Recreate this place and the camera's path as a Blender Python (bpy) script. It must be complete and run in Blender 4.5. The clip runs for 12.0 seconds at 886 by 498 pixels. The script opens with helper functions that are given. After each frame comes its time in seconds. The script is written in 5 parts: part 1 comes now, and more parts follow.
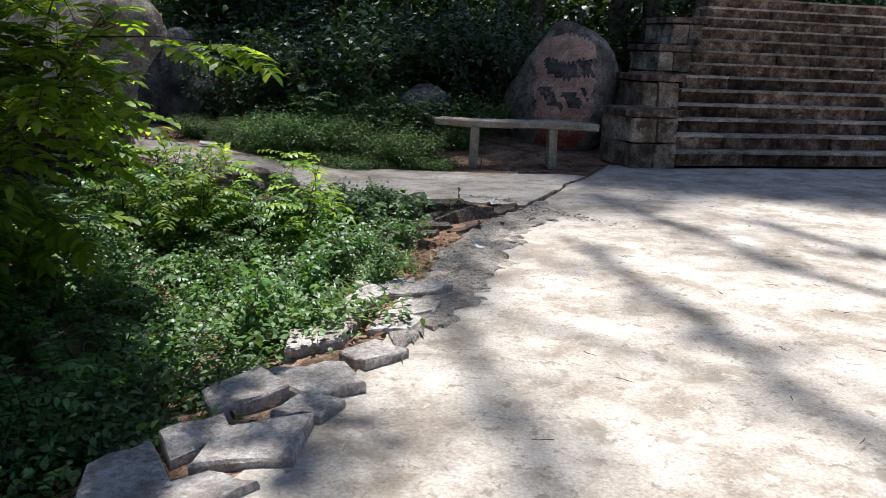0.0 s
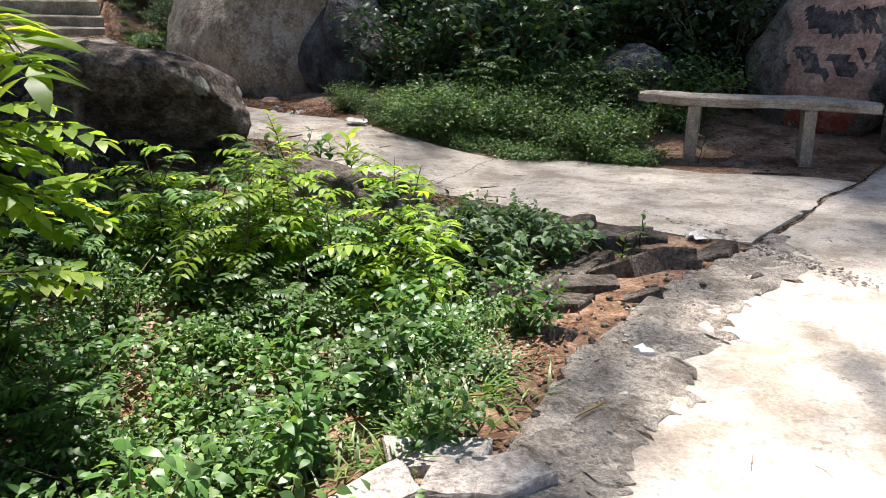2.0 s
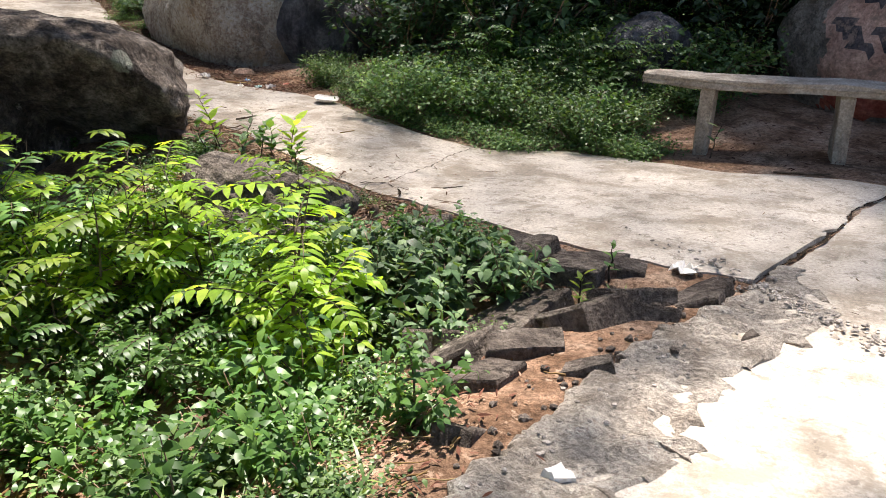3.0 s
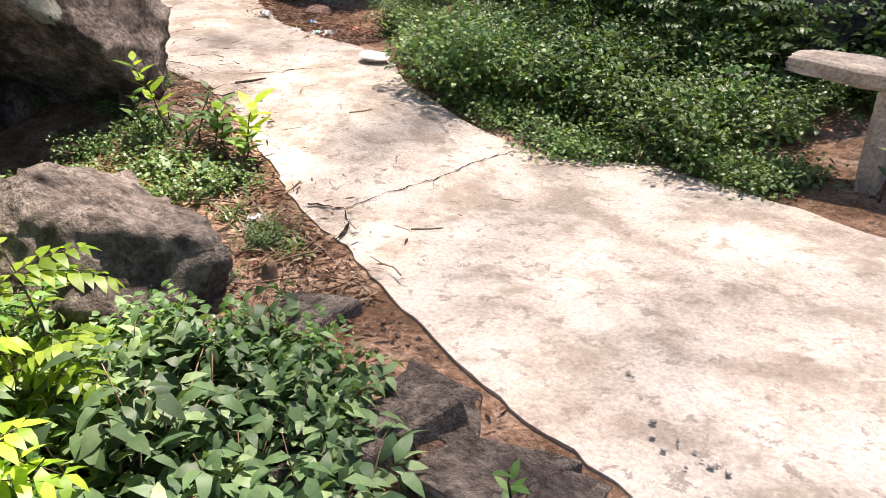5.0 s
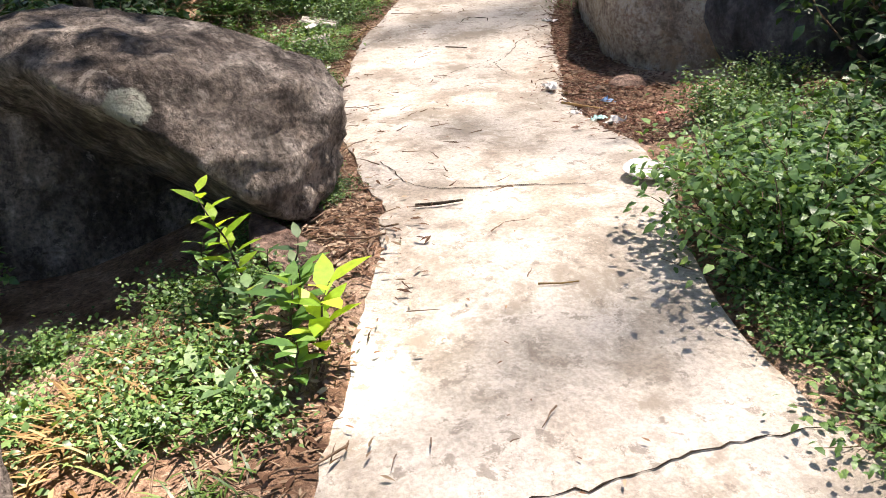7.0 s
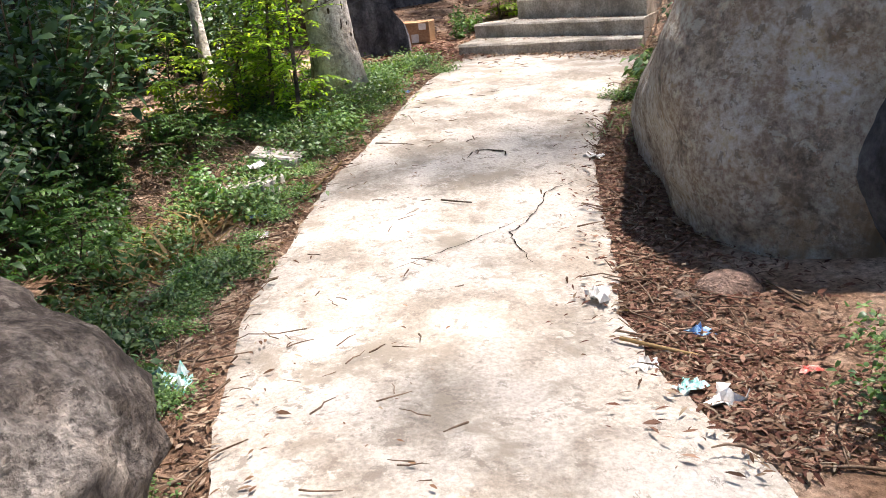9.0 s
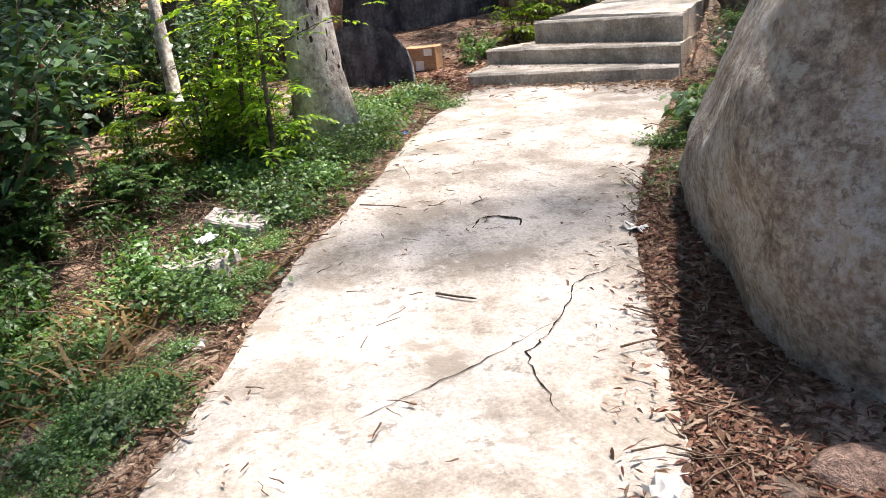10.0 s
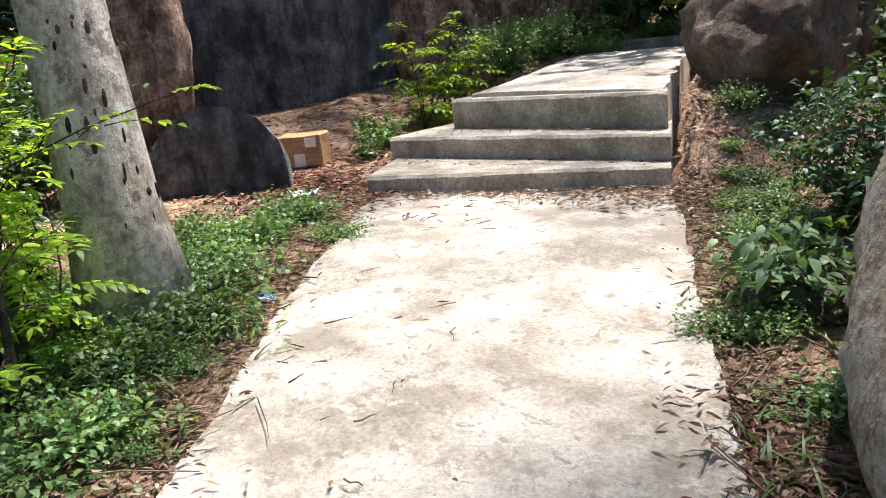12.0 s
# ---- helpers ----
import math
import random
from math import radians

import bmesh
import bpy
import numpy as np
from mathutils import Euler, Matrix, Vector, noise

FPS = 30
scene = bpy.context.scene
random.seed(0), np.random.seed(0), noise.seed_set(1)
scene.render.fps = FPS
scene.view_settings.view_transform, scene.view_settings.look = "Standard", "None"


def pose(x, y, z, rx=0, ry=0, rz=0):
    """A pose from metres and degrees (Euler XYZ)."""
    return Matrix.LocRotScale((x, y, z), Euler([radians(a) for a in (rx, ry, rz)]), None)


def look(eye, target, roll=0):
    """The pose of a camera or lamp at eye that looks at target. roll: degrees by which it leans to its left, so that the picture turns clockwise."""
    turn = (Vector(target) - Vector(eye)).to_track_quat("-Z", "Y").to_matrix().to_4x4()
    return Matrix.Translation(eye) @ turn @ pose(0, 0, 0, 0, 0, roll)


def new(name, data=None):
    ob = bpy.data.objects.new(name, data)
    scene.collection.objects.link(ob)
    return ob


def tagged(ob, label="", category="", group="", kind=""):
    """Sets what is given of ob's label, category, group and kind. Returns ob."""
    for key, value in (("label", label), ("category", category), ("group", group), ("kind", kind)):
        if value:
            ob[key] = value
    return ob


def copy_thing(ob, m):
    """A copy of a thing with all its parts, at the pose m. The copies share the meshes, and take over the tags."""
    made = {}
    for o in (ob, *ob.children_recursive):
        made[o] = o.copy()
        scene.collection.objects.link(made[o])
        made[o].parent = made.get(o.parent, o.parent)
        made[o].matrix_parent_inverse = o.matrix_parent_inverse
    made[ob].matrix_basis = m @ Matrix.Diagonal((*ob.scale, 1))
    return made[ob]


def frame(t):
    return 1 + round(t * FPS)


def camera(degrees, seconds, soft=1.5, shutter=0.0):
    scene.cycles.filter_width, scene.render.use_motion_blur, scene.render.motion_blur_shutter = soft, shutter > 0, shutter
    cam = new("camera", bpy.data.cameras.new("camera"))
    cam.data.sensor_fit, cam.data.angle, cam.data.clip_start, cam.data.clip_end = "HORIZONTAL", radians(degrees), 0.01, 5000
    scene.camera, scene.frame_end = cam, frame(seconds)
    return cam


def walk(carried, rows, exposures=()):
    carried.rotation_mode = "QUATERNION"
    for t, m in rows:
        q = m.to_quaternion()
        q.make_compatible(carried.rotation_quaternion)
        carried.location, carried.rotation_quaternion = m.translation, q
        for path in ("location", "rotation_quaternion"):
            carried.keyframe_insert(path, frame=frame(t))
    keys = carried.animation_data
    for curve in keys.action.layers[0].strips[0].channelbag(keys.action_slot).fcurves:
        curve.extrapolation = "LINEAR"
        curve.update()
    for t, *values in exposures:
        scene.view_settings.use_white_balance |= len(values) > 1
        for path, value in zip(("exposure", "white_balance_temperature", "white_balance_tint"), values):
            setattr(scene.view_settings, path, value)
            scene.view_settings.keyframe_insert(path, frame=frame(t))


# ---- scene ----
cam = camera(55.7, 12.0, 0.9)
PATH = [
    (0, (0.731, 0.151, 1.311), (0.691, 2.096, 0.849), 2.3),
    (0.5, (0.816, 0.759, 1.339), (0.51, 2.682, 0.885), 2.2),
    (1, (0.884, 1.348, 1.348), (0.472, 3.241, 0.851), 1.7),
    (1.5, (0.947, 1.965, 1.353), (0.419, 3.814, 0.802), 0.9),
    (2, (1.02, 2.576, 1.338), (0.437, 4.397, 0.752), 0.9),
    (2.5, (1.139, 3.15, 1.347), (0.503, 4.94, 0.721), 0.6),
    (3, (1.224, 3.735, 1.358), (0.561, 5.498, 0.684), 1.1),
    (3.2, (1.253, 4.001, 1.374), (0.588, 5.755, 0.68), 1.0),
    (4.8, (1.438, 5.764, 1.386), (0.456, 7.285, 0.535), 0.8),
    (5, (1.427, 5.974, 1.378), (0.36, 7.431, 0.519), 1.0),
    (5.5, (1.377, 6.539, 1.337), (0.16, 7.833, 0.419), 0.7),
    (6, (1.232, 7.161, 1.276), (-0.204, 8.22, 0.373), -1.7),
    (6.5, (0.924, 7.65, 1.261), (-0.645, 8.515, 0.374), -2.2),
    (7, (0.495, 8.07, 1.26), (-1.195, 8.813, 0.49), -3.9),
    (7.5, (-0.001, 8.413, 1.245), (-1.754, 9.09, 0.559), -4.1),
    (7.7, (-0.268, 8.573, 1.201), (-2.028, 9.251, 0.535), -4.2),
    (9.3, (-1.844, 9.474, 1.244), (-3.633, 10.164, 0.674), -4.6),
    (9.5, (-2.085, 9.603, 1.215), (-3.878, 10.288, 0.652), -4.7),
    (10, (-2.559, 9.824, 1.284), (-4.366, 10.49, 0.742), -4.7),
    (10.5, (-3.111, 10.006, 1.344), (-4.916, 10.672, 0.799), -4.7),
    (11, (-3.711, 10.24, 1.368), (-5.523, 10.909, 0.849), -5.0),
    (11.5, (-4.296, 10.461, 1.369), (-6.061, 11.275, 0.898), -4.1),
    (12, (-4.875, 10.766, 1.371), (-6.603, 11.681, 0.949), -4.9),
]
EXPOSURES = [(0, 0.66, 5700, 13), (1, 1.02, 5900, 15), (2.5, 1.45, 6250, 15), (3.2, 1.55, 6400, 17), (4.8, 1.92, 6650, 23), (5.5, 2.0, 6650, 24), (7.5, 2.0, 6400, 18), (9.5, 2.12, 6150, 18), (12, 2.1, 6050, 14)]
walk(cam, [(t, look(eye, target, roll)) for t, eye, target, roll in PATH], EXPOSURES)

# ---- world and sun ----
SUN_TO = Vector((-0.20, 0.98, 3.0)).normalized()
world = bpy.data.worlds.new("world")
scene.world = world
world.use_nodes = True
wt = world.node_tree
sky = wt.nodes.new("ShaderNodeTexSky")
sky.sky_type = "NISHITA"
sky.sun_disc = False
sky.sun_elevation = math.asin(SUN_TO.z)
sky.sun_rotation = math.atan2(SUN_TO.x, SUN_TO.y)
wt.links.new(sky.outputs[0], wt.nodes["Background"].inputs[0])
wt.nodes["Background"].inputs[1].default_value = 0.055
sun = new("sun", bpy.data.lights.new("sun", "SUN"))
sun.data.energy = 5.0
sun.data.angle = radians(1.5)
sun.data.color = (1.0, 0.93, 0.82)
sun.matrix_world = look((0, 0, 20), Vector((0, 0, 20)) - SUN_TO)


# ---- materials ----
def material(name, rough=0.8, spec=0.3):
    m = bpy.data.materials.new(name)
    m.use_nodes = True
    b = m.node_tree.nodes["Principled BSDF"]
    b.inputs["Roughness"].default_value = rough
    b.inputs["Specular IOR Level"].default_value = spec
    return m, m.node_tree, b


def node(nt, kind, **inputs):
    n = nt.nodes.new(kind)
    for key, v in inputs.items():
        n.inputs[key.replace("_", " ")].default_value = v
    return n


def ramp(nt, src, stops):
    r = nt.nodes.new("ShaderNodeValToRGB")
    e = r.color_ramp.elements
    while len(e) < len(stops):
        e.new(0.5)
    for el, (p, c) in zip(e, stops):
        el.position, el.color = p, (*c, 1)
    nt.links.new(src, r.inputs[0])
    return r.outputs[0]


def mixed(nt, fac, a, b, mode="MIX"):
    n = nt.nodes.new("ShaderNodeMix")
    n.data_type, n.blend_type = "RGBA", mode
    for sock, v in ((n.inputs[0], fac), (n.inputs[6], a), (n.inputs[7], b)):
        if isinstance(v, (int, float)):
            sock.default_value = v
        elif isinstance(v, tuple):
            sock.default_value = (*v, 1)
        else:
            nt.links.new(v, sock)
    return n.outputs[2]


def place(nt):
    g = nt.nodes.new("ShaderNodeNewGeometry")
    return g.outputs["Position"]


def fractal(nt, scale, detail=6, rough=0.6, warp=0.0, src=None):
    n = node(nt, "ShaderNodeTexNoise", Scale=scale, Detail=detail, Roughness=rough, Distortion=warp)
    nt.links.new(src or place(nt), n.inputs["Vector"])
    return n.outputs["Fac"]


def relief(nt, b, height, strength=0.5, dist=0.02):
    n = node(nt, "ShaderNodeBump", Strength=strength, Distance=dist)
    nt.links.new(height, n.inputs["Height"])
    nt.links.new(n.outputs[0], b.inputs["Normal"])


def surface(name, stops, scale=3.0, fine=40.0, rough=0.85, spec=0.2, bump=0.5, dist=0.015, stain=None, warp=0.4, vary=0.25, stain_scale=0.9, flakes=0.0, spot=None, streak=0.0, each=0.0):
    """A mottled mineral surface: broad tone, fine grain, stains with a shape of their own and relief."""
    m, nt, b = material(name, rough, spec)
    broad = ramp(nt, fractal(nt, scale, 7, 0.65, warp * 0.25), [(0.5 + (p - 0.5) * 0.6, c) for p, c in stops])
    grain = fractal(nt, fine, 5, 0.7)
    col = mixed(nt, vary * 2, broad, ramp(nt, grain, [(0.36, (0.2, 0.2, 0.2)), (0.64, (0.8, 0.8, 0.8))]), "OVERLAY")
    if stain:
        mask = ramp(nt, fractal(nt, stain_scale, 8, 0.72, 0.2), [(0.54, (0, 0, 0)), (0.62, (0.9, 0.9, 0.9))])
        col = mixed(nt, mask, col, stain)
    if streak:
        tall = nt.nodes.new("ShaderNodeVectorMath")
        tall.operation = "MULTIPLY"
        nt.links.new(place(nt), tall.inputs[0])
        tall.inputs[1].default_value = (1.0, 1.0, 0.36)
        runs = fractal(nt, 7, 7, 0.68, 0.35, tall.outputs[0])
        col = mixed(nt, streak, col, ramp(nt, runs, [(0.38, (0.12, 0.115, 0.11)), (0.5, (0.5, 0.5, 0.5)), (0.62, (0.88, 0.87, 0.85))]), "OVERLAY")
    if spot:
        centre, radius, tone = spot
        far = nt.nodes.new("ShaderNodeVectorMath")
        far.operation = "DISTANCE"
        nt.links.new(place(nt), far.inputs[0])
        far.inputs[1].default_value = centre
        ragged = nt.nodes.new("ShaderNodeMath")
        ragged.operation = "MULTIPLY_ADD"
        nt.links.new(fractal(nt, 14, 6, 0.7), ragged.inputs[0])
        ragged.inputs[1].default_value = radius * 1.4
        nt.links.new(far.outputs["Value"], ragged.inputs[2])
        col = mixed(nt, ramp(nt, ragged.outputs[0], [(radius * 1.55, (0.85, 0.85, 0.85)), (radius * 1.75, (0, 0, 0))]), col, tone)
    if flakes:
        chips = ramp(nt, fractal(nt, flakes, 9, 0.75, 0.3), [(0.565, (0, 0, 0)), (0.60, (0.75, 0.75, 0.75))])
        col = mixed(nt, chips, col, tuple(0.74 * v for v in stops[0][1]))
        pale = ramp(nt, fractal(nt, flakes * 0.6, 9, 0.75, 0.3), [(0.59, (0, 0, 0)), (0.63, (0.6, 0.6, 0.6))])
        col = mixed(nt, pale, col, tuple(min(0.8, 1.15 * v) for v in stops[-1][1]))
    if each:
        shade = nt.nodes.new("ShaderNodeHueSaturation")
        span = node(nt, "ShaderNodeMapRange", From_Min=0.0, From_Max=1.0, To_Min=1 - each * 0.8, To_Max=1 + each)
        nt.links.new(nt.nodes.new("ShaderNodeObjectInfo").outputs["Random"], span.inputs[0])
        nt.links.new(span.outputs[0], shade.inputs["Value"])
        nt.links.new(col, shade.inputs["Color"])
        col = shade.outputs[0]
    nt.links.new(col, b.inputs["Base Color"])
    h = nt.nodes.new("ShaderNodeMath")
    h.operation = "MULTIPLY_ADD"
    nt.links.new(fractal(nt, scale * 4, 8, 0.7), h.inputs[0])
    h.inputs[1].default_value = 1.5
    nt.links.new(grain, h.inputs[2])
    relief(nt, b, h.outputs[0], bump, dist)
    return m


CONCRETE = surface("concrete", [(0.3, (0.33, 0.28, 0.22)), (0.5, (0.485, 0.43, 0.355)), (0.7, (0.58, 0.525, 0.445))], 2.6, 60, 0.9, 0.12, 0.7, 0.008, (0.325, 0.275, 0.21), 0.9, 0.18, 2.1, 12.0)
CONCRETE_EDGE = surface("broken_concrete", [(0.3, (0.35, 0.30, 0.245)), (0.7, (0.60, 0.54, 0.455))], 5, 50, 0.95, 0.1, 1.0, 0.03, (0.29, 0.245, 0.195), 0.4, 0.3, 4.0, 12.0)
STEP_MAT = surface("step_concrete", [(0.3, (0.26, 0.225, 0.175)), (0.7, (0.47, 0.42, 0.35))], 4, 50, 0.9, 0.15, 0.6, 0.012, (0.20, 0.175, 0.14))
ROCK = surface("granite", [(0.28, (0.085, 0.068, 0.055)), (0.5, (0.18, 0.148, 0.12)), (0.72, (0.30, 0.255, 0.21))], 3.5, 34, 0.85, 0.2, 1.0, 0.05, (0.05, 0.04, 0.033), 1.0, 0.35, 2.2, 16.0)
ROCK_GREY = surface("grey_painted_granite", [(0.28, (0.16, 0.13, 0.105)), (0.5, (0.30, 0.26, 0.215)), (0.72, (0.44, 0.39, 0.33))], 3.0, 34, 0.85, 0.2, 1.0, 0.05, (0.10, 0.08, 0.065), 1.0, 0.35, 1.8, 14.0)
ROCK_LICHEN = surface("granite_with_lichen", [(0.28, (0.085, 0.066, 0.052)), (0.5, (0.19, 0.155, 0.125)), (0.72, (0.36, 0.31, 0.26))], 2.6, 34, 0.85, 0.2, 1.0, 0.05, (0.055, 0.043, 0.035), 1.0, 0.4, 2.2, 16.0, ((-2.79, 8.28, 0.62), 0.085, (0.42, 0.43, 0.34)), 0.75)
ROCK_PALE = surface("pale_granite", [(0.28, (0.40, 0.32, 0.235)), (0.5, (0.62, 0.54, 0.435)), (0.72, (0.76, 0.69, 0.585))], 2.4, 30, 0.85, 0.2, 1.0, 0.08, (0.44, 0.31, 0.19), 1.4, 0.4, 1.3, 13.0, None, 0.4)
ROCK_DARK = surface("dark_granite", [(0.3, (0.05, 0.05, 0.055)), (0.7, (0.17, 0.165, 0.17))], 3, 30, 0.75, 0.3, 1.0, 0.04, (0.03, 0.028, 0.028), 1.0, 0.25, 0.9, 0.0, None, 0.7)
ROCK_BANK = surface("brown_rock", [(0.3, (0.10, 0.07, 0.05)), (0.7, (0.27, 0.205, 0.155))], 3, 30, 0.9, 0.15, 1.0, 0.03, (0.06, 0.045, 0.035), 1.2)
ROCK_LICHENED = surface("lichened_rock", [(0.3, (0.11, 0.09, 0.075)), (0.7, (0.30, 0.26, 0.215))], 6, 40, 0.9, 0.15, 1.0, 0.04, (0.06, 0.05, 0.042), 1.2, 0.3, 3.0, 9.0)
BARK_SCAR = surface("bark_scar", [(0.3, (0.03, 0.02, 0.014)), (0.7, (0.12, 0.085, 0.06))], 20, 60, 0.95, 0.1, 0.6, 0.006)
ROCK_RED = surface("red_brown_rock", [(0.3, (0.15, 0.09, 0.065)), (0.7, (0.42, 0.29, 0.22))], 3, 30, 0.85, 0.2, 1.0, 0.05, (0.08, 0.055, 0.045), 1.2, 0.3, 1.5, 10.0, None, 0.9)
FLAG = surface("flagstone", [(0.3, (0.42, 0.37, 0.32)), (0.7, (0.66, 0.6, 0.53))], 5, 40, 0.85, 0.2, 0.9, 0.015, (0.33, 0.26, 0.21), 0.4, 0.3, 2.0, 16.0)
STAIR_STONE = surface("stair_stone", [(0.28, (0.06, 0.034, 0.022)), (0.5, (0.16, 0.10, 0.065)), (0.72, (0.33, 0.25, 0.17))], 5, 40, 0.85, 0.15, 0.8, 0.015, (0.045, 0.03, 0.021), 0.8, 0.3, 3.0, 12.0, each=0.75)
PIER_STONE = surface("pier_stone", [(0.28, (0.11, 0.08, 0.055)), (0.5, (0.26, 0.205, 0.15)), (0.72, (0.44, 0.37, 0.285))], 4, 40, 0.85, 0.15, 0.8, 0.015, (0.09, 0.065, 0.045), 0.8, 0.3, 3.0, 12.0, each=0.4)
# Paler than the risers: the highlights along the treads are in the colour.
TREAD = surface("highlit_tread_stone", [(0.3, (0.30, 0.235, 0.17)), (0.7, (0.54, 0.46, 0.36))], 5, 40, 0.85, 0.15, 0.4, 0.008, (0.17, 0.12, 0.085), 0.4, 0.3, 2.6, 14.0, each=0.5)
BENCH_STONE = surface("bench_stone", [(0.3, (0.26, 0.215, 0.165)), (0.7, (0.44, 0.385, 0.31))], 6, 60, 0.85, 0.2, 0.6, 0.008)
SOIL = surface("red_soil", [(0.3, (0.17, 0.10, 0.06)), (0.5, (0.34, 0.215, 0.14)), (0.72, (0.50, 0.36, 0.255))], 2.5, 35, 0.95, 0.1, 1.0, 0.03, (0.13, 0.085, 0.055), 0.7, 0.35, 2.2, 22.0)
BARK = surface("pale_bark", [(0.3, (0.38, 0.33, 0.26)), (0.6, (0.64, 0.58, 0.49)), (0.75, (0.76, 0.71, 0.62))], 5, 30, 0.85, 0.15, 0.9, 0.02, (0.24, 0.19, 0.13), 1.0, 0.25, 5.0, 14.0, None, 0.45)
BARK_DARK = surface("dark_bark", [(0.3, (0.05, 0.04, 0.028)), (0.7, (0.18, 0.14, 0.10))], 8, 40, 0.9, 0.1, 1.0, 0.02)
TWIG = surface("dry_twig", [(0.3, (0.10, 0.065, 0.04)), (0.7, (0.27, 0.19, 0.13))], 9, 60, 0.9, 0.1, 0.3, 0.004)
CRACK = surface("crack_dirt", [(0.3, (0.02, 0.015, 0.011)), (0.7, (0.055, 0.042, 0.03))], 20, 80, 1.0, 0.0, 0.3, 0.004)
GRAVEL = surface("gravel_stone", [(0.3, (0.24, 0.21, 0.18)), (0.7, (0.5, 0.45, 0.39))], 9, 60, 0.9, 0.15, 0.5, 0.006)
CARD = surface("cardboard", [(0.3, (0.33, 0.19, 0.095)), (0.7, (0.42, 0.26, 0.145))], 5, 60, 0.85, 0.1, 0.2, 0.003)
PAPER = surface("white_paper", [(0.3, (0.66, 0.62, 0.55)), (0.7, (0.82, 0.79, 0.73))], 8, 60, 0.8, 0.2, 0.3, 0.004)
FOIL = surface("blue_wrapper", [(0.35, (0.05, 0.16, 0.42)), (0.6, (0.30, 0.5, 0.72))], 30, 90, 0.35, 0.5, 0.4, 0.004)
FOIL_GREEN = surface("green_wrapper", [(0.35, (0.16, 0.55, 0.45)), (0.6, (0.72, 0.82, 0.78))], 30, 90, 0.4, 0.5, 0.4, 0.004)
FOIL_RED = surface("red_wrapper", [(0.35, (0.55, 0.06, 0.04)), (0.6, (0.75, 0.45, 0.35))], 30, 90, 0.4, 0.5, 0.4, 0.004)
PAINT_PINK = surface("faded_pink_paint", [(0.3, (0.36, 0.215, 0.165)), (0.7, (0.56, 0.38, 0.30))], 6, 40, 0.85, 0.2, 0.6, 0.012, (0.26, 0.19, 0.15), 0.8, 0.3, 4)
PAINT_DARK = surface("faded_dark_lettering", [(0.3, (0.03, 0.028, 0.032)), (0.7, (0.13, 0.11, 0.11))], 6, 40, 0.8, 0.2, 0.6, 0.012, (0.30, 0.22, 0.18), 0.8, 0.3, 7)
PAINT_RED = surface("faded_red_paint", [(0.3, (0.25, 0.06, 0.045)), (0.7, (0.42, 0.16, 0.11))], 6, 40, 0.85, 0.2, 0.6, 0.012)
LICHEN = surface("pale_lichen", [(0.3, (0.36, 0.38, 0.32)), (0.7, (0.54, 0.56, 0.48))], 20, 60, 0.95, 0.05, 0.5, 0.006)


def foliage(name, dark, mid, light, glow=0.35, rough=0.42, spec=0.4):
    """Leaves: tones vary leaf by leaf and plant by plant; light shines through them."""
    m, nt, b = material(name, rough, spec)
    g = nt.nodes.new("ShaderNodeNewGeometry")
    o = nt.nodes.new("ShaderNodeObjectInfo")
    col = ramp(nt, g.outputs["Random Per Island"], [(0.0, dark), (0.55, mid), (0.95, light)])
    hue = nt.nodes.new("ShaderNodeHueSaturation")
    mr = node(nt, "ShaderNodeMapRange", From_Min=0.0, From_Max=1.0, To_Min=0.62, To_Max=1.3)
    nt.links.new(o.outputs["Random"], mr.inputs[0])
    nt.links.new(mr.outputs[0], hue.inputs["Value"])
    vein = ramp(nt, fractal(nt, 45, 4, 0.6), [(0.3, (0.35, 0.35, 0.35)), (0.7, (0.68, 0.68, 0.68))])
    nt.links.new(mixed(nt, 0.5, col, vein, "OVERLAY"), hue.inputs["Color"])
    nt.links.new(hue.outputs[0], b.inputs["Base Color"])
    tr = nt.nodes.new("ShaderNodeBsdfTranslucent")
    warm = mixed(nt, 1.0, hue.outputs[0], (1.6, 1.5, 0.55), "MULTIPLY")
    nt.links.new(warm, tr.inputs[0])
    mx = nt.nodes.new("ShaderNodeMixShader")
    mx.inputs[0].default_value = glow
    nt.links.new(b.outputs[0], mx.inputs[1])
    nt.links.new(tr.outputs[0], mx.inputs[2])
    nt.links.new(mx.outputs[0], nt.nodes["Material Output"].inputs[0])
    return m


# Raised above a leaf's own tone: sunlight shining through is in the colour.
LEAF_BRIGHT = foliage("sun_toned_leaf", (0.13, 0.23, 0.025), (0.25, 0.40, 0.035), (0.42, 0.55, 0.07), 0.62)
LEAF_MID = foliage("green_leaf", (0.045, 0.105, 0.025), (0.075, 0.165, 0.035), (0.14, 0.25, 0.06), 0.35)
LEAF_BANK = foliage("bank_leaf", (0.055, 0.115, 0.035), (0.115, 0.21, 0.06), (0.22, 0.33, 0.11), 0.3)
LEAF_BROAD = foliage("broad_leaf", (0.045, 0.09, 0.04), (0.10, 0.175, 0.07), (0.22, 0.31, 0.14), 0.3, 0.5, 0.3)
# Darkest leaf tone: the deep shade of the woods is in its colour.
LEAF_DARK = foliage("shade_toned_leaf", (0.025, 0.055, 0.02), (0.045, 0.09, 0.03), (0.07, 0.13, 0.045), 0.25)
GRASS = foliage("grass_blade", (0.06, 0.12, 0.02), (0.12, 0.21, 0.04), (0.24, 0.32, 0.09), 0.3)
STRAW = foliage("dry_grass", (0.17, 0.10, 0.04), (0.30, 0.20, 0.09), (0.45, 0.34, 0.17), 0.2, 0.8, 0.1)
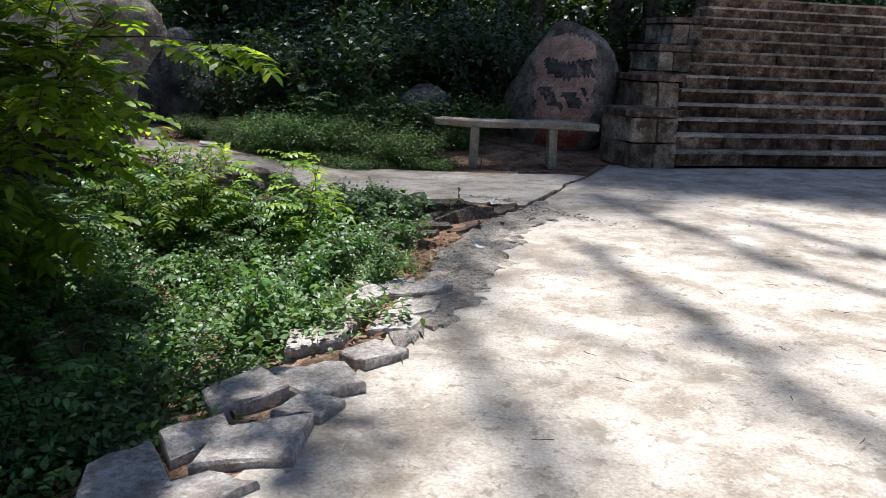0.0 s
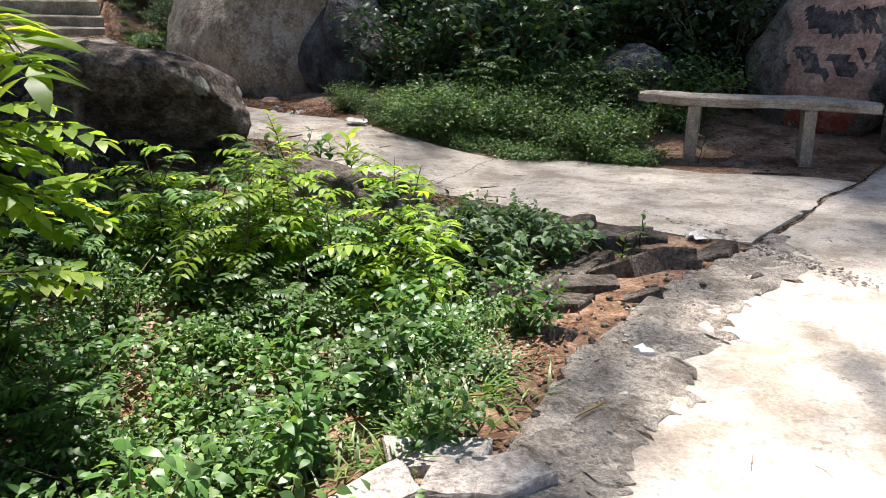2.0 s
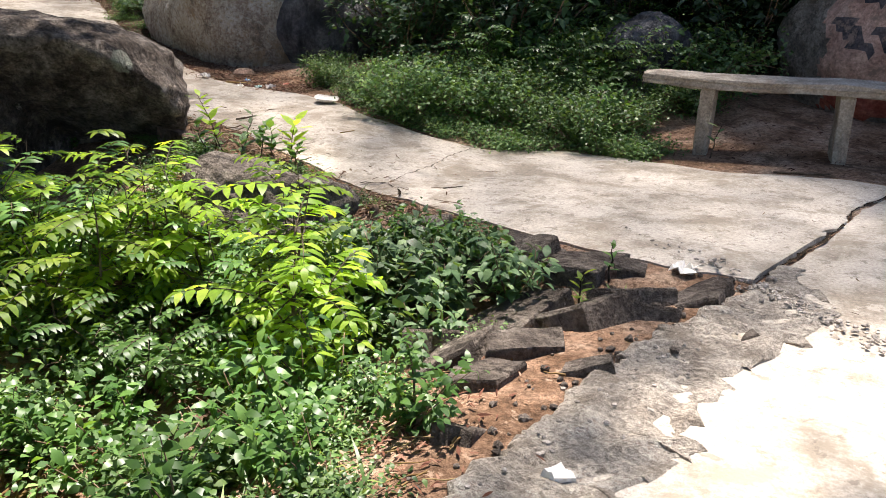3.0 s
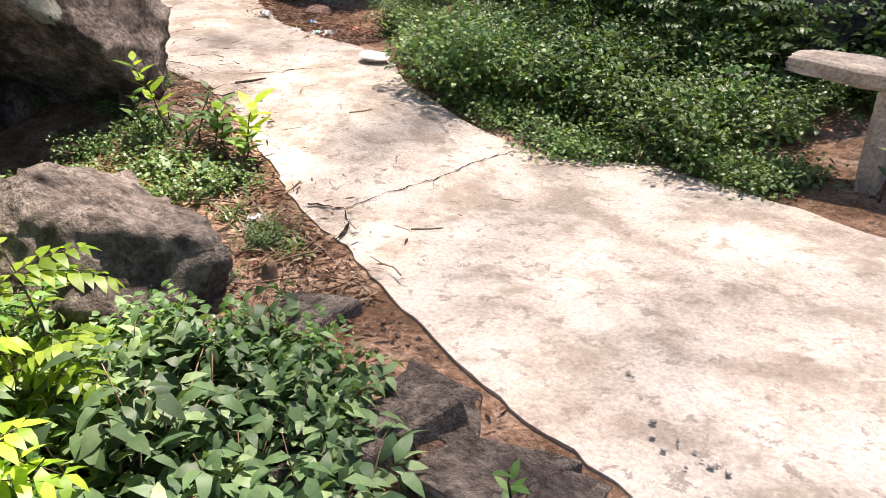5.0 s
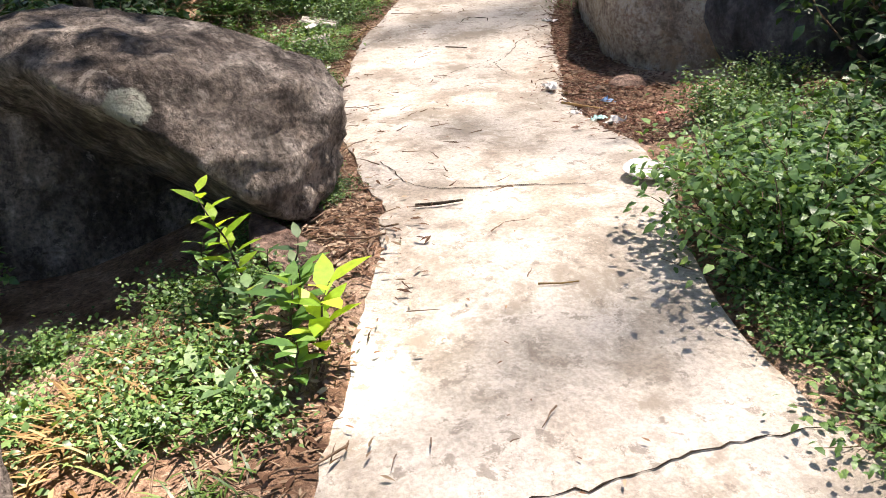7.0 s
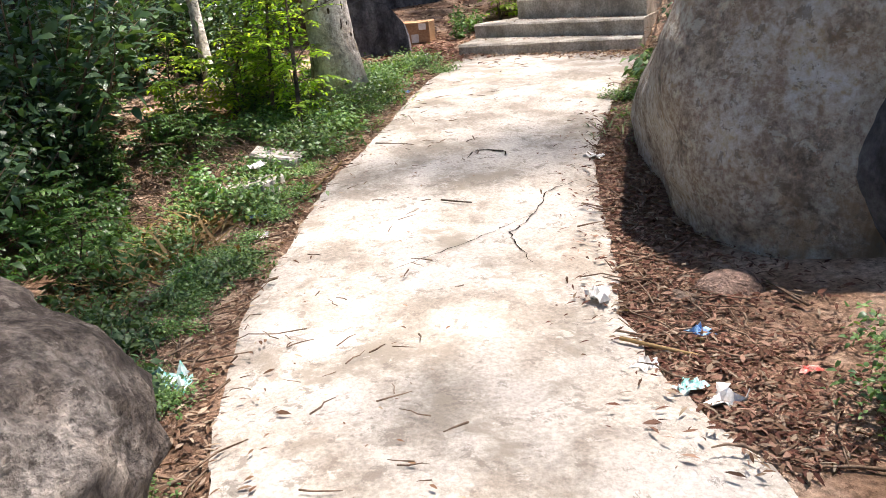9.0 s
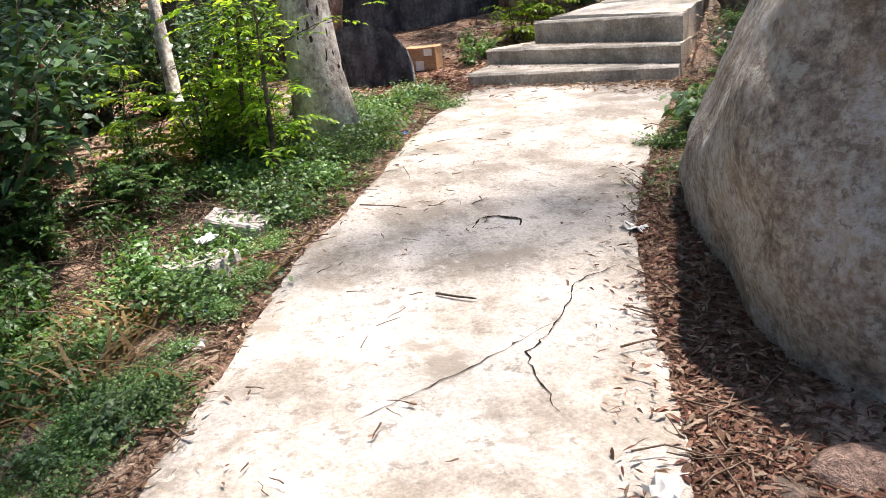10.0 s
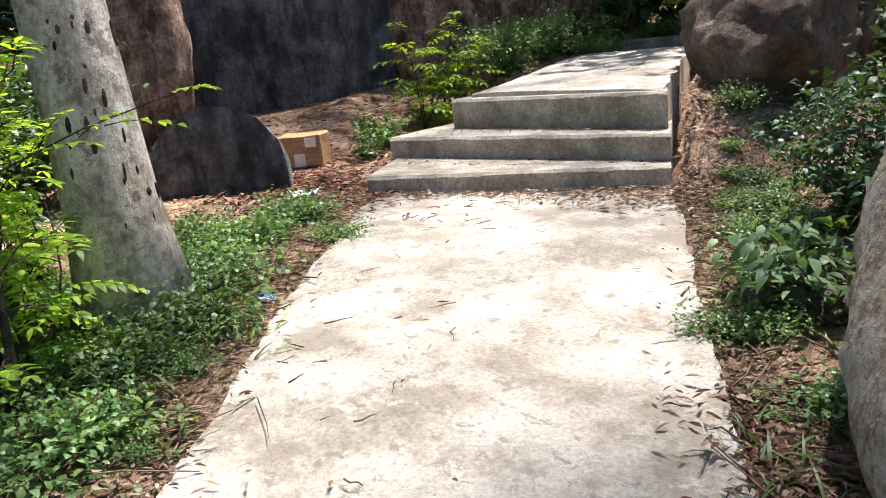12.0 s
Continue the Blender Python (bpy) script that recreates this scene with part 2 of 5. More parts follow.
LITTER = foliage("dead_leaf", (0.085, 0.043, 0.025), (0.21, 0.12, 0.07), (0.46, 0.36, 0.25), 0.1, 0.8, 0.15)
LITTER_RED = foliage("red_brown_litter", (0.06, 0.022, 0.014), (0.15, 0.065, 0.04), (0.36, 0.22, 0.15), 0.08, 0.8, 0.15)
PETAL = foliage("red_petal", (0.45, 0.03, 0.03), (0.6, 0.06, 0.05), (0.75, 0.16, 0.12), 0.3)
PETAL_PINK = foliage("pink_petal", (0.6, 0.15, 0.25), (0.7, 0.25, 0.35), (0.8, 0.4, 0.5), 0.3)


# ---- plan: heights, edges ----
ALONG, ACROSS, BASE = np.array((-0.87, 0.493)), np.array((-0.493, -0.87)), np.array((0, 8.9))
PROFILE_S = [-9, -1.5, 0, 0.7, 2.2, 3.2, 4.3, 5.8, 6.5, 7.8, 9.6, 10.4, 11.2, 13, 17]
PROFILE_Z = [0.02, 0.02, -0.04, -0.08, 0.03, 0.06, 0.07, 0.14, 0.23, 0.40, 0.555, 0.565, 0.62, 0.92, 1.7]
_s = np.linspace(-9, 17, 521)
_z = np.interp(_s, PROFILE_S, PROFILE_Z)
_z = np.convolve(np.pad(_z, 8, mode="edge"), np.ones(17) / 17, "valid")


def level(x, y):
    """The height of the walked ground at a place, along the path's rise."""
    s = (np.asarray(x) - BASE[0]) * ALONG[0] + (np.asarray(y) - BASE[1]) * ALONG[1]
    return np.interp(s, _s, _z)


TERRACE = [(-2.2, -9), (-0.7, -1), (-0.28, 1.4), (0.02, 2.4), (0.27, 3.1), (0.40, 3.9), (0.50, 4.75), (0.60, 5.5), (0.90, 6.5), (1.31, 7.44), (1.62, 8.2), (1.8, 8.85), (2.13, 9.5), (2.36, 10.2), (2.52, 10.62), (3.0, 10.46), (6.33, 11.42), (14, 13.6), (14, -9)]
PATH_LEFT = [(1.285, 7.45), (0.99, 7.47), (0.55, 7.59), (0.21, 7.73), (-0.24, 7.94), (-0.66, 8.18), (-1.08, 8.36), (-1.54, 8.61), (-1.93, 8.82), (-2.25, 8.99), (-2.8, 9.25), (-3.42, 9.33), (-4.21, 9.52), (-4.78, 9.69), (-5.49, 10.03), (-6.0, 10.27), (-6.51, 10.56), (-6.92, 10.91), (-7.67, 11.4), (-8.19, 11.74), (-8.67, 12.08), (-9.38, 12.56), (-10.1, 13.08)]
PATH_RIGHT = [(1.607, 8.205), (1.788, 8.855), (2.118, 9.5), (1.75, 9.62), (1.04, 9.56), (0.32, 9.83), (-0.1, 9.95), (-0.55, 9.68), (-1.16, 9.78), (-1.54, 9.95), (-1.92, 10.14), (-2.28, 10.42), (-2.89, 10.68), (-3.59, 10.78), (-4.09, 10.99), (-4.52, 11.27), (-5.32, 11.7), (-5.99, 12.1), (-6.57, 12.56), (-7.0, 12.93), (-7.53, 13.4), (-8.6, 14.32)]


def along(line, n):
    """n points at even steps along a line."""
    p = np.array(line, float)
    d = np.r_[0, np.cumsum(np.linalg.norm(np.diff(p, axis=0), axis=1))]
    u = np.linspace(0, d[-1], n)
    return np.c_[np.interp(u, d, p[:, 0]), np.interp(u, d, p[:, 1])]


def apart_from(poly, x, y):
    """Distance from the outline of a closed shape, negative within it."""
    p = np.array(poly, float)
    q = np.roll(p, -1, axis=0)
    best, inside = np.full(x.shape, 1e9), np.zeros(x.shape, bool)
    for (ax, ay), (bx, by) in zip(p, q):
        dx, dy = bx - ax, by - ay
        t = np.clip(((x - ax) * dx + (y - ay) * dy) / (dx * dx + dy * dy + 1e-12), 0, 1)
        best = np.minimum(best, np.hypot(x - ax - t * dx, y - ay - t * dy))
        cross = ((ay > y) != (by > y)) & (x < dx * (y - ay) / (dy if dy else 1e-12) + ax)
        inside ^= cross
    return np.where(inside, -best, best)


def smooth(a, b, v):
    t = np.clip((v - a) / (b - a), 0, 1)
    return t * t * (3 - 2 * t)


PATH_SHAPE = PATH_LEFT + PATH_RIGHT[::-1]


def ripple(x, y):
    return 0.5 * np.sin(x * 2.3 + 1.1 * np.sin(y * 1.7)) + 0.3 * np.sin(y * 3.1 + 2 * np.sin(x * 1.3)) + 0.2 * np.sin((x + y) * 7.1) + 0.12 * np.sin(x * 13.7 - y * 11.3)


RAMP_SIDE = [(-8.52, 14.22, 0.62), (-8.7, 14.42, 0.84), (-8.95, 14.62, 1.08), (-9.75, 15.5, 1.2), (-11.8, 18.0, 1.42)]
RAMP_AXIS = [(-9.95, 14.45, 1.11), (-11.0, 16.0, 1.3), (-12.2, 17.6, 1.46), (-13.3, 18.7, 1.6)]


def beside(line, x, y):
    """Distance from a rising line, and the line's height at its nearest place."""
    best, high = np.full(np.shape(x), 99.0), np.zeros(np.shape(x))
    for (ax, ay, az), (bx, by, bz) in zip(line, line[1:]):
        u = np.clip(((x - ax) * (bx - ax) + (y - ay) * (by - ay)) / ((bx - ax) ** 2 + (by - ay) ** 2), 0, 1)
        d = np.hypot(x - ax - u * (bx - ax), y - ay - u * (by - ay))
        high = np.where(d < best, az + u * (bz - az), high)
        best = np.minimum(d, best)
    return best, high


def soil_at(x, y):
    """Height of the bare ground."""
    x, y = np.asarray(x, float), np.asarray(y, float)
    dt, dp = apart_from(TERRACE, x, y), apart_from(PATH_SHAPE, x, y)
    e = np.minimum(dt, dp)
    s = (x - BASE[0]) * ALONG[0] + (y - BASE[1]) * ALONG[1]
    l = (x - BASE[0]) * ACROSS[0] + (y - BASE[1]) * ACROSS[1]
    z0 = np.where(dt < dp, 0.0, level(x, y))
    drop = np.interp(s, [-6, -2.5, -1.2, 0.2, 1.5, 3, 5, 7, 8.5, 10], [0.5, 0.5, 0.4, 0.16, 0.22, 0.34, 0.36, 0.25, 0.05, 0.0])
    left = z0 - 0.02 - drop * smooth(0.1, 1.5, e) + 0.10 * np.clip(e - 5, 0, 25)
    right = z0 - 0.025 + 0.10 * np.clip(e - 0.5, 0, 3) + 0.06 * np.clip(e - 4, 0, 40)
    z = np.where(l > 0.3, left, right) + 0.018 * ripple(x, y) * smooth(0.05, 0.5, e)
    z = np.where(e < 0, np.where(dt < 0, 0.0, level(x, y)) - 0.022 - 0.06 * smooth(0.03, 0.3, -e), z)
    d, h = beside(RAMP_SIDE, x, y)
    z = np.maximum(z, np.where((d < 1.6) & ((x + 8.5) * 0.755 + (y - 14.22) * 0.655 > 0.04), h + 0.0 - 0.22 * d, -9))
    d, h = beside(RAMP_AXIS, x, y)
    return np.where(d < 3, np.minimum(z, h - 0.08 + 0.5 * np.clip(d - 0.75, 0, 9)), z)


# ---- mesh helpers ----
def mesh_of(name, verts, faces, mat, smooth_shade=False):
    me = bpy.data.meshes.new(name)
    me.from_pydata([tuple(v) for v in verts], [], [tuple(int(i) for i in f) for f in faces])
    me.materials.append(mat)
    if smooth_shade:
        me.polygons.foreach_set("use_smooth", [True] * len(me.polygons))
    me.update()
    return me


def child(name, me, parent=None, label=""):
    ob = new(name, me)
    if parent is not None:
        ob.parent = parent
    return tagged(ob, label)


def part(name, bm, mat, parent=None, label="", smooth_shade=False):
    me = bpy.data.meshes.new(name)
    bm.to_mesh(me)
    bm.free()
    me.materials.append(mat)
    if smooth_shade:
        me.polygons.foreach_set("use_smooth", [True] * len(me.polygons))
    return child(name, me, parent, label)


def tube(points, radii, sides=6):
    """Vertices and faces of a tapered round stem along points."""
    pts = [Vector(p) for p in points]
    vs, fs = [], []
    for i, p in enumerate(pts):
        t = (pts[min(i + 1, len(pts) - 1)] - pts[max(i - 1, 0)]).normalized()
        a = t.orthogonal().normalized() if abs(t.z) < 0.9 else t.cross(Vector((0, 1, 0))).normalized()
        b = t.cross(a)
        for k in range(sides):
            w = 2 * math.pi * k / sides
            vs.append(p + (a * math.cos(w) + b * math.sin(w)) * radii[i])
        if i:
            for k in range(sides):
                k2 = (k + 1) % sides
                fs.append(((i - 1) * sides + k, (i - 1) * sides + k2, i * sides + k2, i * sides + k))
    fs.append(tuple(range(sides))[::-1])
    fs.append(tuple((len(pts) - 1) * sides + k for k in range(sides)))
    return vs, fs


class Pile:
    """Gathers pieces of one material into one mesh."""

    def __init__(self):
        self.v, self.f = [], []

    def add(self, vs, fs):
        n = len(self.v)
        self.v.extend(vs)
        self.f.extend([tuple(i + n for i in f) for f in fs])

    def mesh(self, name, mat, smooth_shade=False):
        return mesh_of(name, self.v, self.f, mat, smooth_shade)


def leaves_mesh(name, base, way, up, length, width, mat, fold=0.25, droop=0.15):
    """Many leaves: each a folded, pointed blade of four triangles."""
    base, way, up = (np.asarray(a, float) for a in (base, way, up))
    length, width = np.asarray(length, float)[:, None], np.asarray(width, float)[:, None]
    way = way / np.linalg.norm(way, axis=1, keepdims=True)
    side = np.cross(way, up)
    side /= np.linalg.norm(side, axis=1, keepdims=True) + 1e-9
    nrm = np.cross(side, way)
    n = len(base)
    v = np.empty((n, 6, 3))
    v[:, 0] = base
    for k, (u, w, sg) in enumerate(((0.33, 0.5, -1), (0.33, 0.5, 1), (0.68, 0.38, -1), (0.68, 0.38, 1))):
        v[:, k + 1] = base + way * length * u + side * width * w * sg + nrm * (width * fold * w - length * droop * u * u)
    v[:, 5] = base + way * length - nrm * length * droop
    me = bpy.data.meshes.new(name)
    me.vertices.add(n * 6)
    me.vertices.foreach_set("co", v.reshape(-1))
    pat = np.array((0, 2, 1, 1, 2, 4, 1, 4, 3, 3, 4, 5))
    idx = (np.arange(n)[:, None] * 6 + pat).reshape(-1)
    me.loops.add(n * 12)
    me.loops.foreach_set("vertex_index", idx.astype(np.int32))
    me.polygons.add(n * 4)
    me.polygons.foreach_set("loop_start", np.arange(0, n * 12, 3, dtype=np.int32))
    me.polygons.foreach_set("use_smooth", np.ones(n * 4, bool))
    me.materials.append(mat)
    me.update(calc_edges=True)
    me.validate()
    return me


# ---- ground ----
def build_ground():
    gx = np.r_[-600, -250, -110, -60, -38, -28, -22, -18, np.arange(-15, 7.01, 0.13), 9, 12, 16, 22, 30, 45, 80, 200, 600]
    gy = np.r_[-600, -250, -110, -60, -35, -22, -14, -9, -6, -4, np.arange(-2.5, 18.01, 0.13), 20, 23, 27, 33, 42, 60, 110, 250, 600]
    X, Y = np.meshgrid(gx, gy)
    Z = soil_at(X.ravel(), Y.ravel())
    v = np.c_[X.ravel(), Y.ravel(), Z]
    nx, ny = len(gx), len(gy)
    i = (np.arange(ny - 1)[:, None] * nx + np.arange(nx - 1)).ravel()
    f = np.c_[i, i + 1, i + nx + 1, i + nx]
    ob = new("ground", mesh_of("ground", v, f, SOIL, True))
    tagged(ob, "bare red-brown soil with litter beside a concrete path", "ground", kind="structure")


def rough_edge(p, amount, seed):
    r = np.random.RandomState(seed)
    n = len(p)
    j = r.normal(0, amount * 0.7, (n, 2))
    k = np.ones(5) / 5
    for c in (0, 1):
        j[:, c] = 0.7 * j[:, c] + np.convolve(np.pad(j[:, c], 2, mode="edge"), k, "valid")
    return p + j


def build_slab(name, left, right, height, thick, mat, label, nu=150, nv=12, jl=0.012, jr=0.012, seed=1):
    """A cast slab between two edges, its top following height(x, y)."""
    L, R = rough_edge(along(left, nu), jl, seed), rough_edge(along(right, nu), jr, seed + 1)
    t = np.linspace(0, 1, nv)
    P = L[:, None] * (1 - t)[None, :, None] + R[:, None] * t[None, :, None]
    x, y = P[..., 0], P[..., 1]
    z = height(x, y) + 0.005 * ripple(x * 1.3, y * 1.1)
    top = np.dstack([x, y, z])
    top[:, 0, 2] -= 0.012
    top[:, -1, 2] -= 0.012
    v = top.reshape(-1, 3).tolist()
    f = [(i * nv + j, (i + 1) * nv + j, (i + 1) * nv + j + 1, i * nv + j + 1) for i in range(nu - 1) for j in range(nv - 1)]
    ring = [i * nv for i in range(nu)] + [(nu - 1) * nv + j for j in range(1, nv)] + [i * nv + nv - 1 for i in range(nu - 2, -1, -1)] + [j for j in range(nv - 2, 0, -1)]
    n0 = len(v)
    v += [(v[i][0], v[i][1], v[i][2] - thick) for i in ring]
    m = len(ring)
    f += [(ring[k], n0 + k, n0 + (k + 1) % m, ring[(k + 1) % m]) for k in range(m)]
    me = mesh_of(name, v, f, mat, False)
    me.validate()
    bm = bmesh.new()
    bm.from_mesh(me)
    bmesh.ops.recalc_face_normals(bm, faces=bm.faces)
    if sum(fc.normal.z for fc in bm.faces) < 0:
        bmesh.ops.reverse_faces(bm, faces=bm.faces)
    bm.to_mesh(me)
    bm.free()
    ob = new(name, me)
    return tagged(ob, label, "pavement", kind="structure")


def ribbon(pile, pts, width, height, seed, lift=0.004):
    """A jagged, thin crack lying along a line on the slab."""
    r = np.random.RandomState(seed)
    n = max(8, int(np.linalg.norm(np.diff(np.array(pts), axis=0), axis=1).sum() / 0.035))
    p = along(pts, n) + r.normal(0, 0.006, (n, 2))
    d = np.gradient(p, axis=0)
    nrm = np.c_[-d[:, 1], d[:, 0]] / (np.linalg.norm(d, axis=1, keepdims=True) + 1e-9)
    w = 0.7 * width * np.clip(r.normal(1, 0.5, n), 0.15, 2.2) * np.sin(np.linspace(0.15, math.pi - 0.15, n)) ** 0.5
    a, b = p + nrm * w[:, None] / 2, p - nrm * w[:, None] / 2
    vs = [(q[0], q[1], float(height(q[0], q[1])) + lift + 0.005 * float(ripple(q[0] * 1.3, q[1] * 1.1))) for k in range(n) for q in (a[k], b[k])]
    pile.add(vs, [(2 * k, 2 * k + 1, 2 * k + 3, 2 * k + 2) for k in range(n - 1)])


build_ground()
terrace_left = TERRACE[:10] + [TERRACE[10], TERRACE[11], TERRACE[12], TERRACE[13], TERRACE[14]]
terrace_right = [(14, -9), (14, 2), (14, 13.6), (6.33, 11.42), (3.0, 10.46)]
terrace = build_slab("terrace_pavement", terrace_left, terrace_right, lambda x, y: 0 * x, 0.12, CONCRETE, "sunlit pale concrete terrace with a broken edge", 140, 30, 0.016, 0.003, 3)
path_slab = build_slab("path_pavement", PATH_LEFT, PATH_RIGHT, level, 0.11, CONCRETE, "worn pale concrete footpath with thin cracks", 170, 12, 0.014, 0.016, 5)
pile = Pile()
for k, (pts, w) in enumerate((
        ([(-1.13, 8.42), (-0.95, 8.48)], 0.022), ([(-0.95, 8.48), (-0.82, 8.36), (-0.74, 8.2)], 0.02),
        ([(-0.95, 8.48), (-0.93, 8.75), (-0.86, 9.05), (-0.83, 9.4), (-0.74, 9.72)], 0.009),
        ([(-2.85, 9.48), (-2.72, 9.68), (-2.64, 9.88), (-2.5, 10.1)], 0.012),
        ([(-3.35, 9.45), (-3.17, 9.44), (-3.0, 9.42), (-2.85, 9.48)], 0.008),
        ([(-4.6, 10.9), (-5.0, 11.0), (-5.2, 11.25), (-5.45, 11.45), (-5.5, 11.7)], 0.010),
        ([(-5.2, 11.25), (-5.0, 10.75), (-4.85, 10.3)], 0.006),
        ([(-6.26, 11.35), (-6.36, 11.44), (-6.34, 11.52), (-6.22, 11.6), (-6.15, 11.56)], 0.022),
        ([(-6.26, 11.35), (-6.18, 11.42), (-6.2, 11.52)], 0.008))):
    ribbon(pile, pts, w, level, 20 + k)
child("crack", pile.mesh("crack", CRACK), path_slab, "dark dirt-filled crack")
pile = Pile()
ribbon(pile, [(1.3, 7.45), (1.62, 8.2), (1.8, 8.86), (2.13, 9.5), (2.36, 10.2), (2.5, 10.6)], 0.022, lambda x, y: 0 * x, 40, 0.003)
child("crack", pile.mesh("crack", CRACK), terrace, "wide broken joint filled with dirt")

edge_in = [(0.52, 3.6), (0.86, 4.6), (1.02, 5.6), (1.28, 6.5), (1.62, 7.2), (1.5, 7.7)]
edge_out = [(0.42, 3.9), (0.50, 4.7), (0.59, 5.5), (0.88, 6.5), (1.28, 7.36), (1.42, 7.66)]
build_slab("broken_edge_pavement", edge_out, edge_in, lambda x, y: 0.002 + 0.014 * np.abs(np.sin(x * 9 + 3 * np.sin(y * 7)) * np.sin(y * 8 + 2 * np.sin(x * 11))) + 0.010 * np.sin(x * 37 + 2 * np.sin(y * 29)) * np.sin(y * 31), 0.05, CONCRETE_EDGE, "rough broken concrete along the terrace edge", 120, 26, 0.03, 0.06, 15)


# ---- stone things ----
def stone_bm(size, seed, cuts=12, rough=0.06, subdiv=4, soft=0.12, flat=0.0, keep=(0.72, 0.98)):
    """A boulder: a many-sided solid with rounded arrises and a weathered skin."""
    r = random.Random(seed)
    planes = []
    for _ in range(cuts):
        n = Vector((r.gauss(0, 1), r.gauss(0, 1), r.gauss(0, 1))).normalized()
        planes.append((n, r.uniform(*keep)))
    bm = bmesh.new()
    bmesh.ops.create_icosphere(bm, subdivisions=subdiv, radius=1)
    off = Vector((r.uniform(-50, 50), r.uniform(-50, 50), r.uniform(-50, 50)))
    for v in bm.verts:
        d = v.co.normalized()
        acc = 1.0
        for n, h in planes:
            c = d.dot(n)
            if c > 0.05:
                q = h / c
                if q < acc + soft:
                    k = max(0.0, min(1.0, 0.5 + 0.5 * (acc - q) / soft))
                    acc = acc * (1 - k) + q * k - soft * k * (1 - k)
        p = d * acc
        p *= 1 + rough * noise.fractal(d * 1.6 + off, 1.0, 2.1, 5) + rough * 0.35 * noise.fractal(d * 7 + off, 0.9, 2.1, 4)
        v.co = Vector((p.x * size[0], p.y * size[1], max(p.z, -1 + flat) * size[2]))
    return bm


def boulder(name, at, size, seed, mat, label, turn=(0, 0, 0), cuts=12, rough=0.07, subdiv=5, soft=0.16, category="boulder", keep=(0.72, 0.98)):
    ob = part(name, stone_bm(size, seed, cuts, rough, subdiv, soft, 0.0, keep), mat, None, label, True)
    ob.matrix_world = pose(*at, *turn)
    return tagged(ob, label, category)


def block_bm(sx, sy, sz, seed, wear=0.012, cut=2):
    """A dressed block with worn, uneven edges, standing on z = 0."""
    r = random.Random(seed)
    bm = bmesh.new()
    bmesh.ops.create_cube(bm, size=1)
    bmesh.ops.bevel(bm, geom=bm.edges[:], offset=min(0.05, 0.008 / max(0.05, min(sx, sy, sz))), segments=1, affect="EDGES")
    if cut:
        bmesh.ops.subdivide_edges(bm, edges=[e for e in bm.edges if e.calc_length() > 0.5], cuts=cut, use_grid_fill=True)
    for v in bm.verts:
        j = Vector((r.uniform(-1, 1), r.uniform(-1, 1), r.uniform(-1, 1))) * wear
        v.co = Vector((v.co.x * sx, v.co.y * sy, (v.co.z + 0.5) * sz)) + j
    return bm


# bench
def build_bench():
    bench = tagged(new("stone_bench"), "rough grey stone slab bench on two stone legs", "bench")
    bench.location = (1.34, 10.26, 0)
    bm = block_bm(1.94, 0.36, 0.075, 4, 0.008, 6)
    for v in bm.verts:
        u = v.co.x / 0.97
        v.co.y *= 1 - 0.35 * max(0, abs(u) - 0.8) / 0.2
        v.co.z += 0.45 + 0.012 * math.sin(u * 4) - (0.012 if u < -0.9 else 0)
    part("seat", bm, BENCH_STONE, bench)
    for k, x in enumerate((-0.50, 0.44)):
        leg = part("leg", block_bm(0.10, 0.27, 0.56, 7 + k, 0.007, 2), BENCH_STONE, bench)
        leg.location = (x, -0.01, -0.10)
        leg.rotation_euler = (0, radians(1.5 - 3 * k), radians(4 * k - 2))


build_bench()

# painted boulder behind the bench
def build_painted_boulder():
    bm = stone_bm((0.86, 0.72, 1.02), 11, 9, 0.05, 5, 0.25)
    for v in bm.verts:
        h = (v.co.z + 1.0) / 2.0
        k = 1.12 - 0.42 * max(0, h - 0.25)
        v.co.x *= k
        v.co.y *= k
    rock = part("painted_boulder", bm, ROCK_GREY, None, "tall rounded boulder with faded painted lettering", True)
    rock.matrix_world = pose(2.12, 12.25, 0.76, 0, 0, -12)
    tagged(rock, "", "boulder")
    bpy.context.view_layer.update()
    me = rock.data
    for m in (PAINT_PINK, PAINT_DARK, PAINT_RED):
        me.materials.append(m)
    for p in me.polygons:
        c = rock.matrix_world @ p.center
        n = rock.matrix_world.to_3x3() @ p.normal
        if n.y > -0.15:
            continue
        x, z = c.x - 2.08 + 0.03 * math.sin(c.z * 17), c.z + 0.03 * math.sin(c.x * 13)
        if -0.42 < x < 0.34 and 0.35 < z < 1.62 - abs(x) * 0.5:
            p.material_index = 1
        if (-0.28 < x < 0.32 and 1.02 < z < 1.24) or (-0.36 < x < 0.26 and 0.62 < z < 0.86 and math.sin(x * 22 + z * 9) > -0.5):
            p.material_index = 2
        if -0.5 < x < 0.62 and 0.08 < z < 0.33 and math.sin(x * 6 + 2) > -0.2:
            p.material_index = 3


build_painted_boulder()


# staircase of stone blocks, climbing away from the terrace
STAIR = pose(2.98, 10.46, 0.02, 0, 0, 16)


def build_stairs():
    stairs = tagged(new("stone_staircase"), "wide weathered staircase of red-brown stone blocks", "staircase", kind="structure")
    stairs.matrix_world = STAIR
    r = random.Random(5)
    k = 0
    for i in range(13):
        x = 0.18 + 0.22 * i
        while x < 7.6:
            w = min(r.uniform(0.6, 1.5), 8.0 - x)
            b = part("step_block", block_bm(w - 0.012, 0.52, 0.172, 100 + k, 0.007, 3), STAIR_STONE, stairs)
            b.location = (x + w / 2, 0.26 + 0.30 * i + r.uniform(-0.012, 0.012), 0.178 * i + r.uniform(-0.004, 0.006))
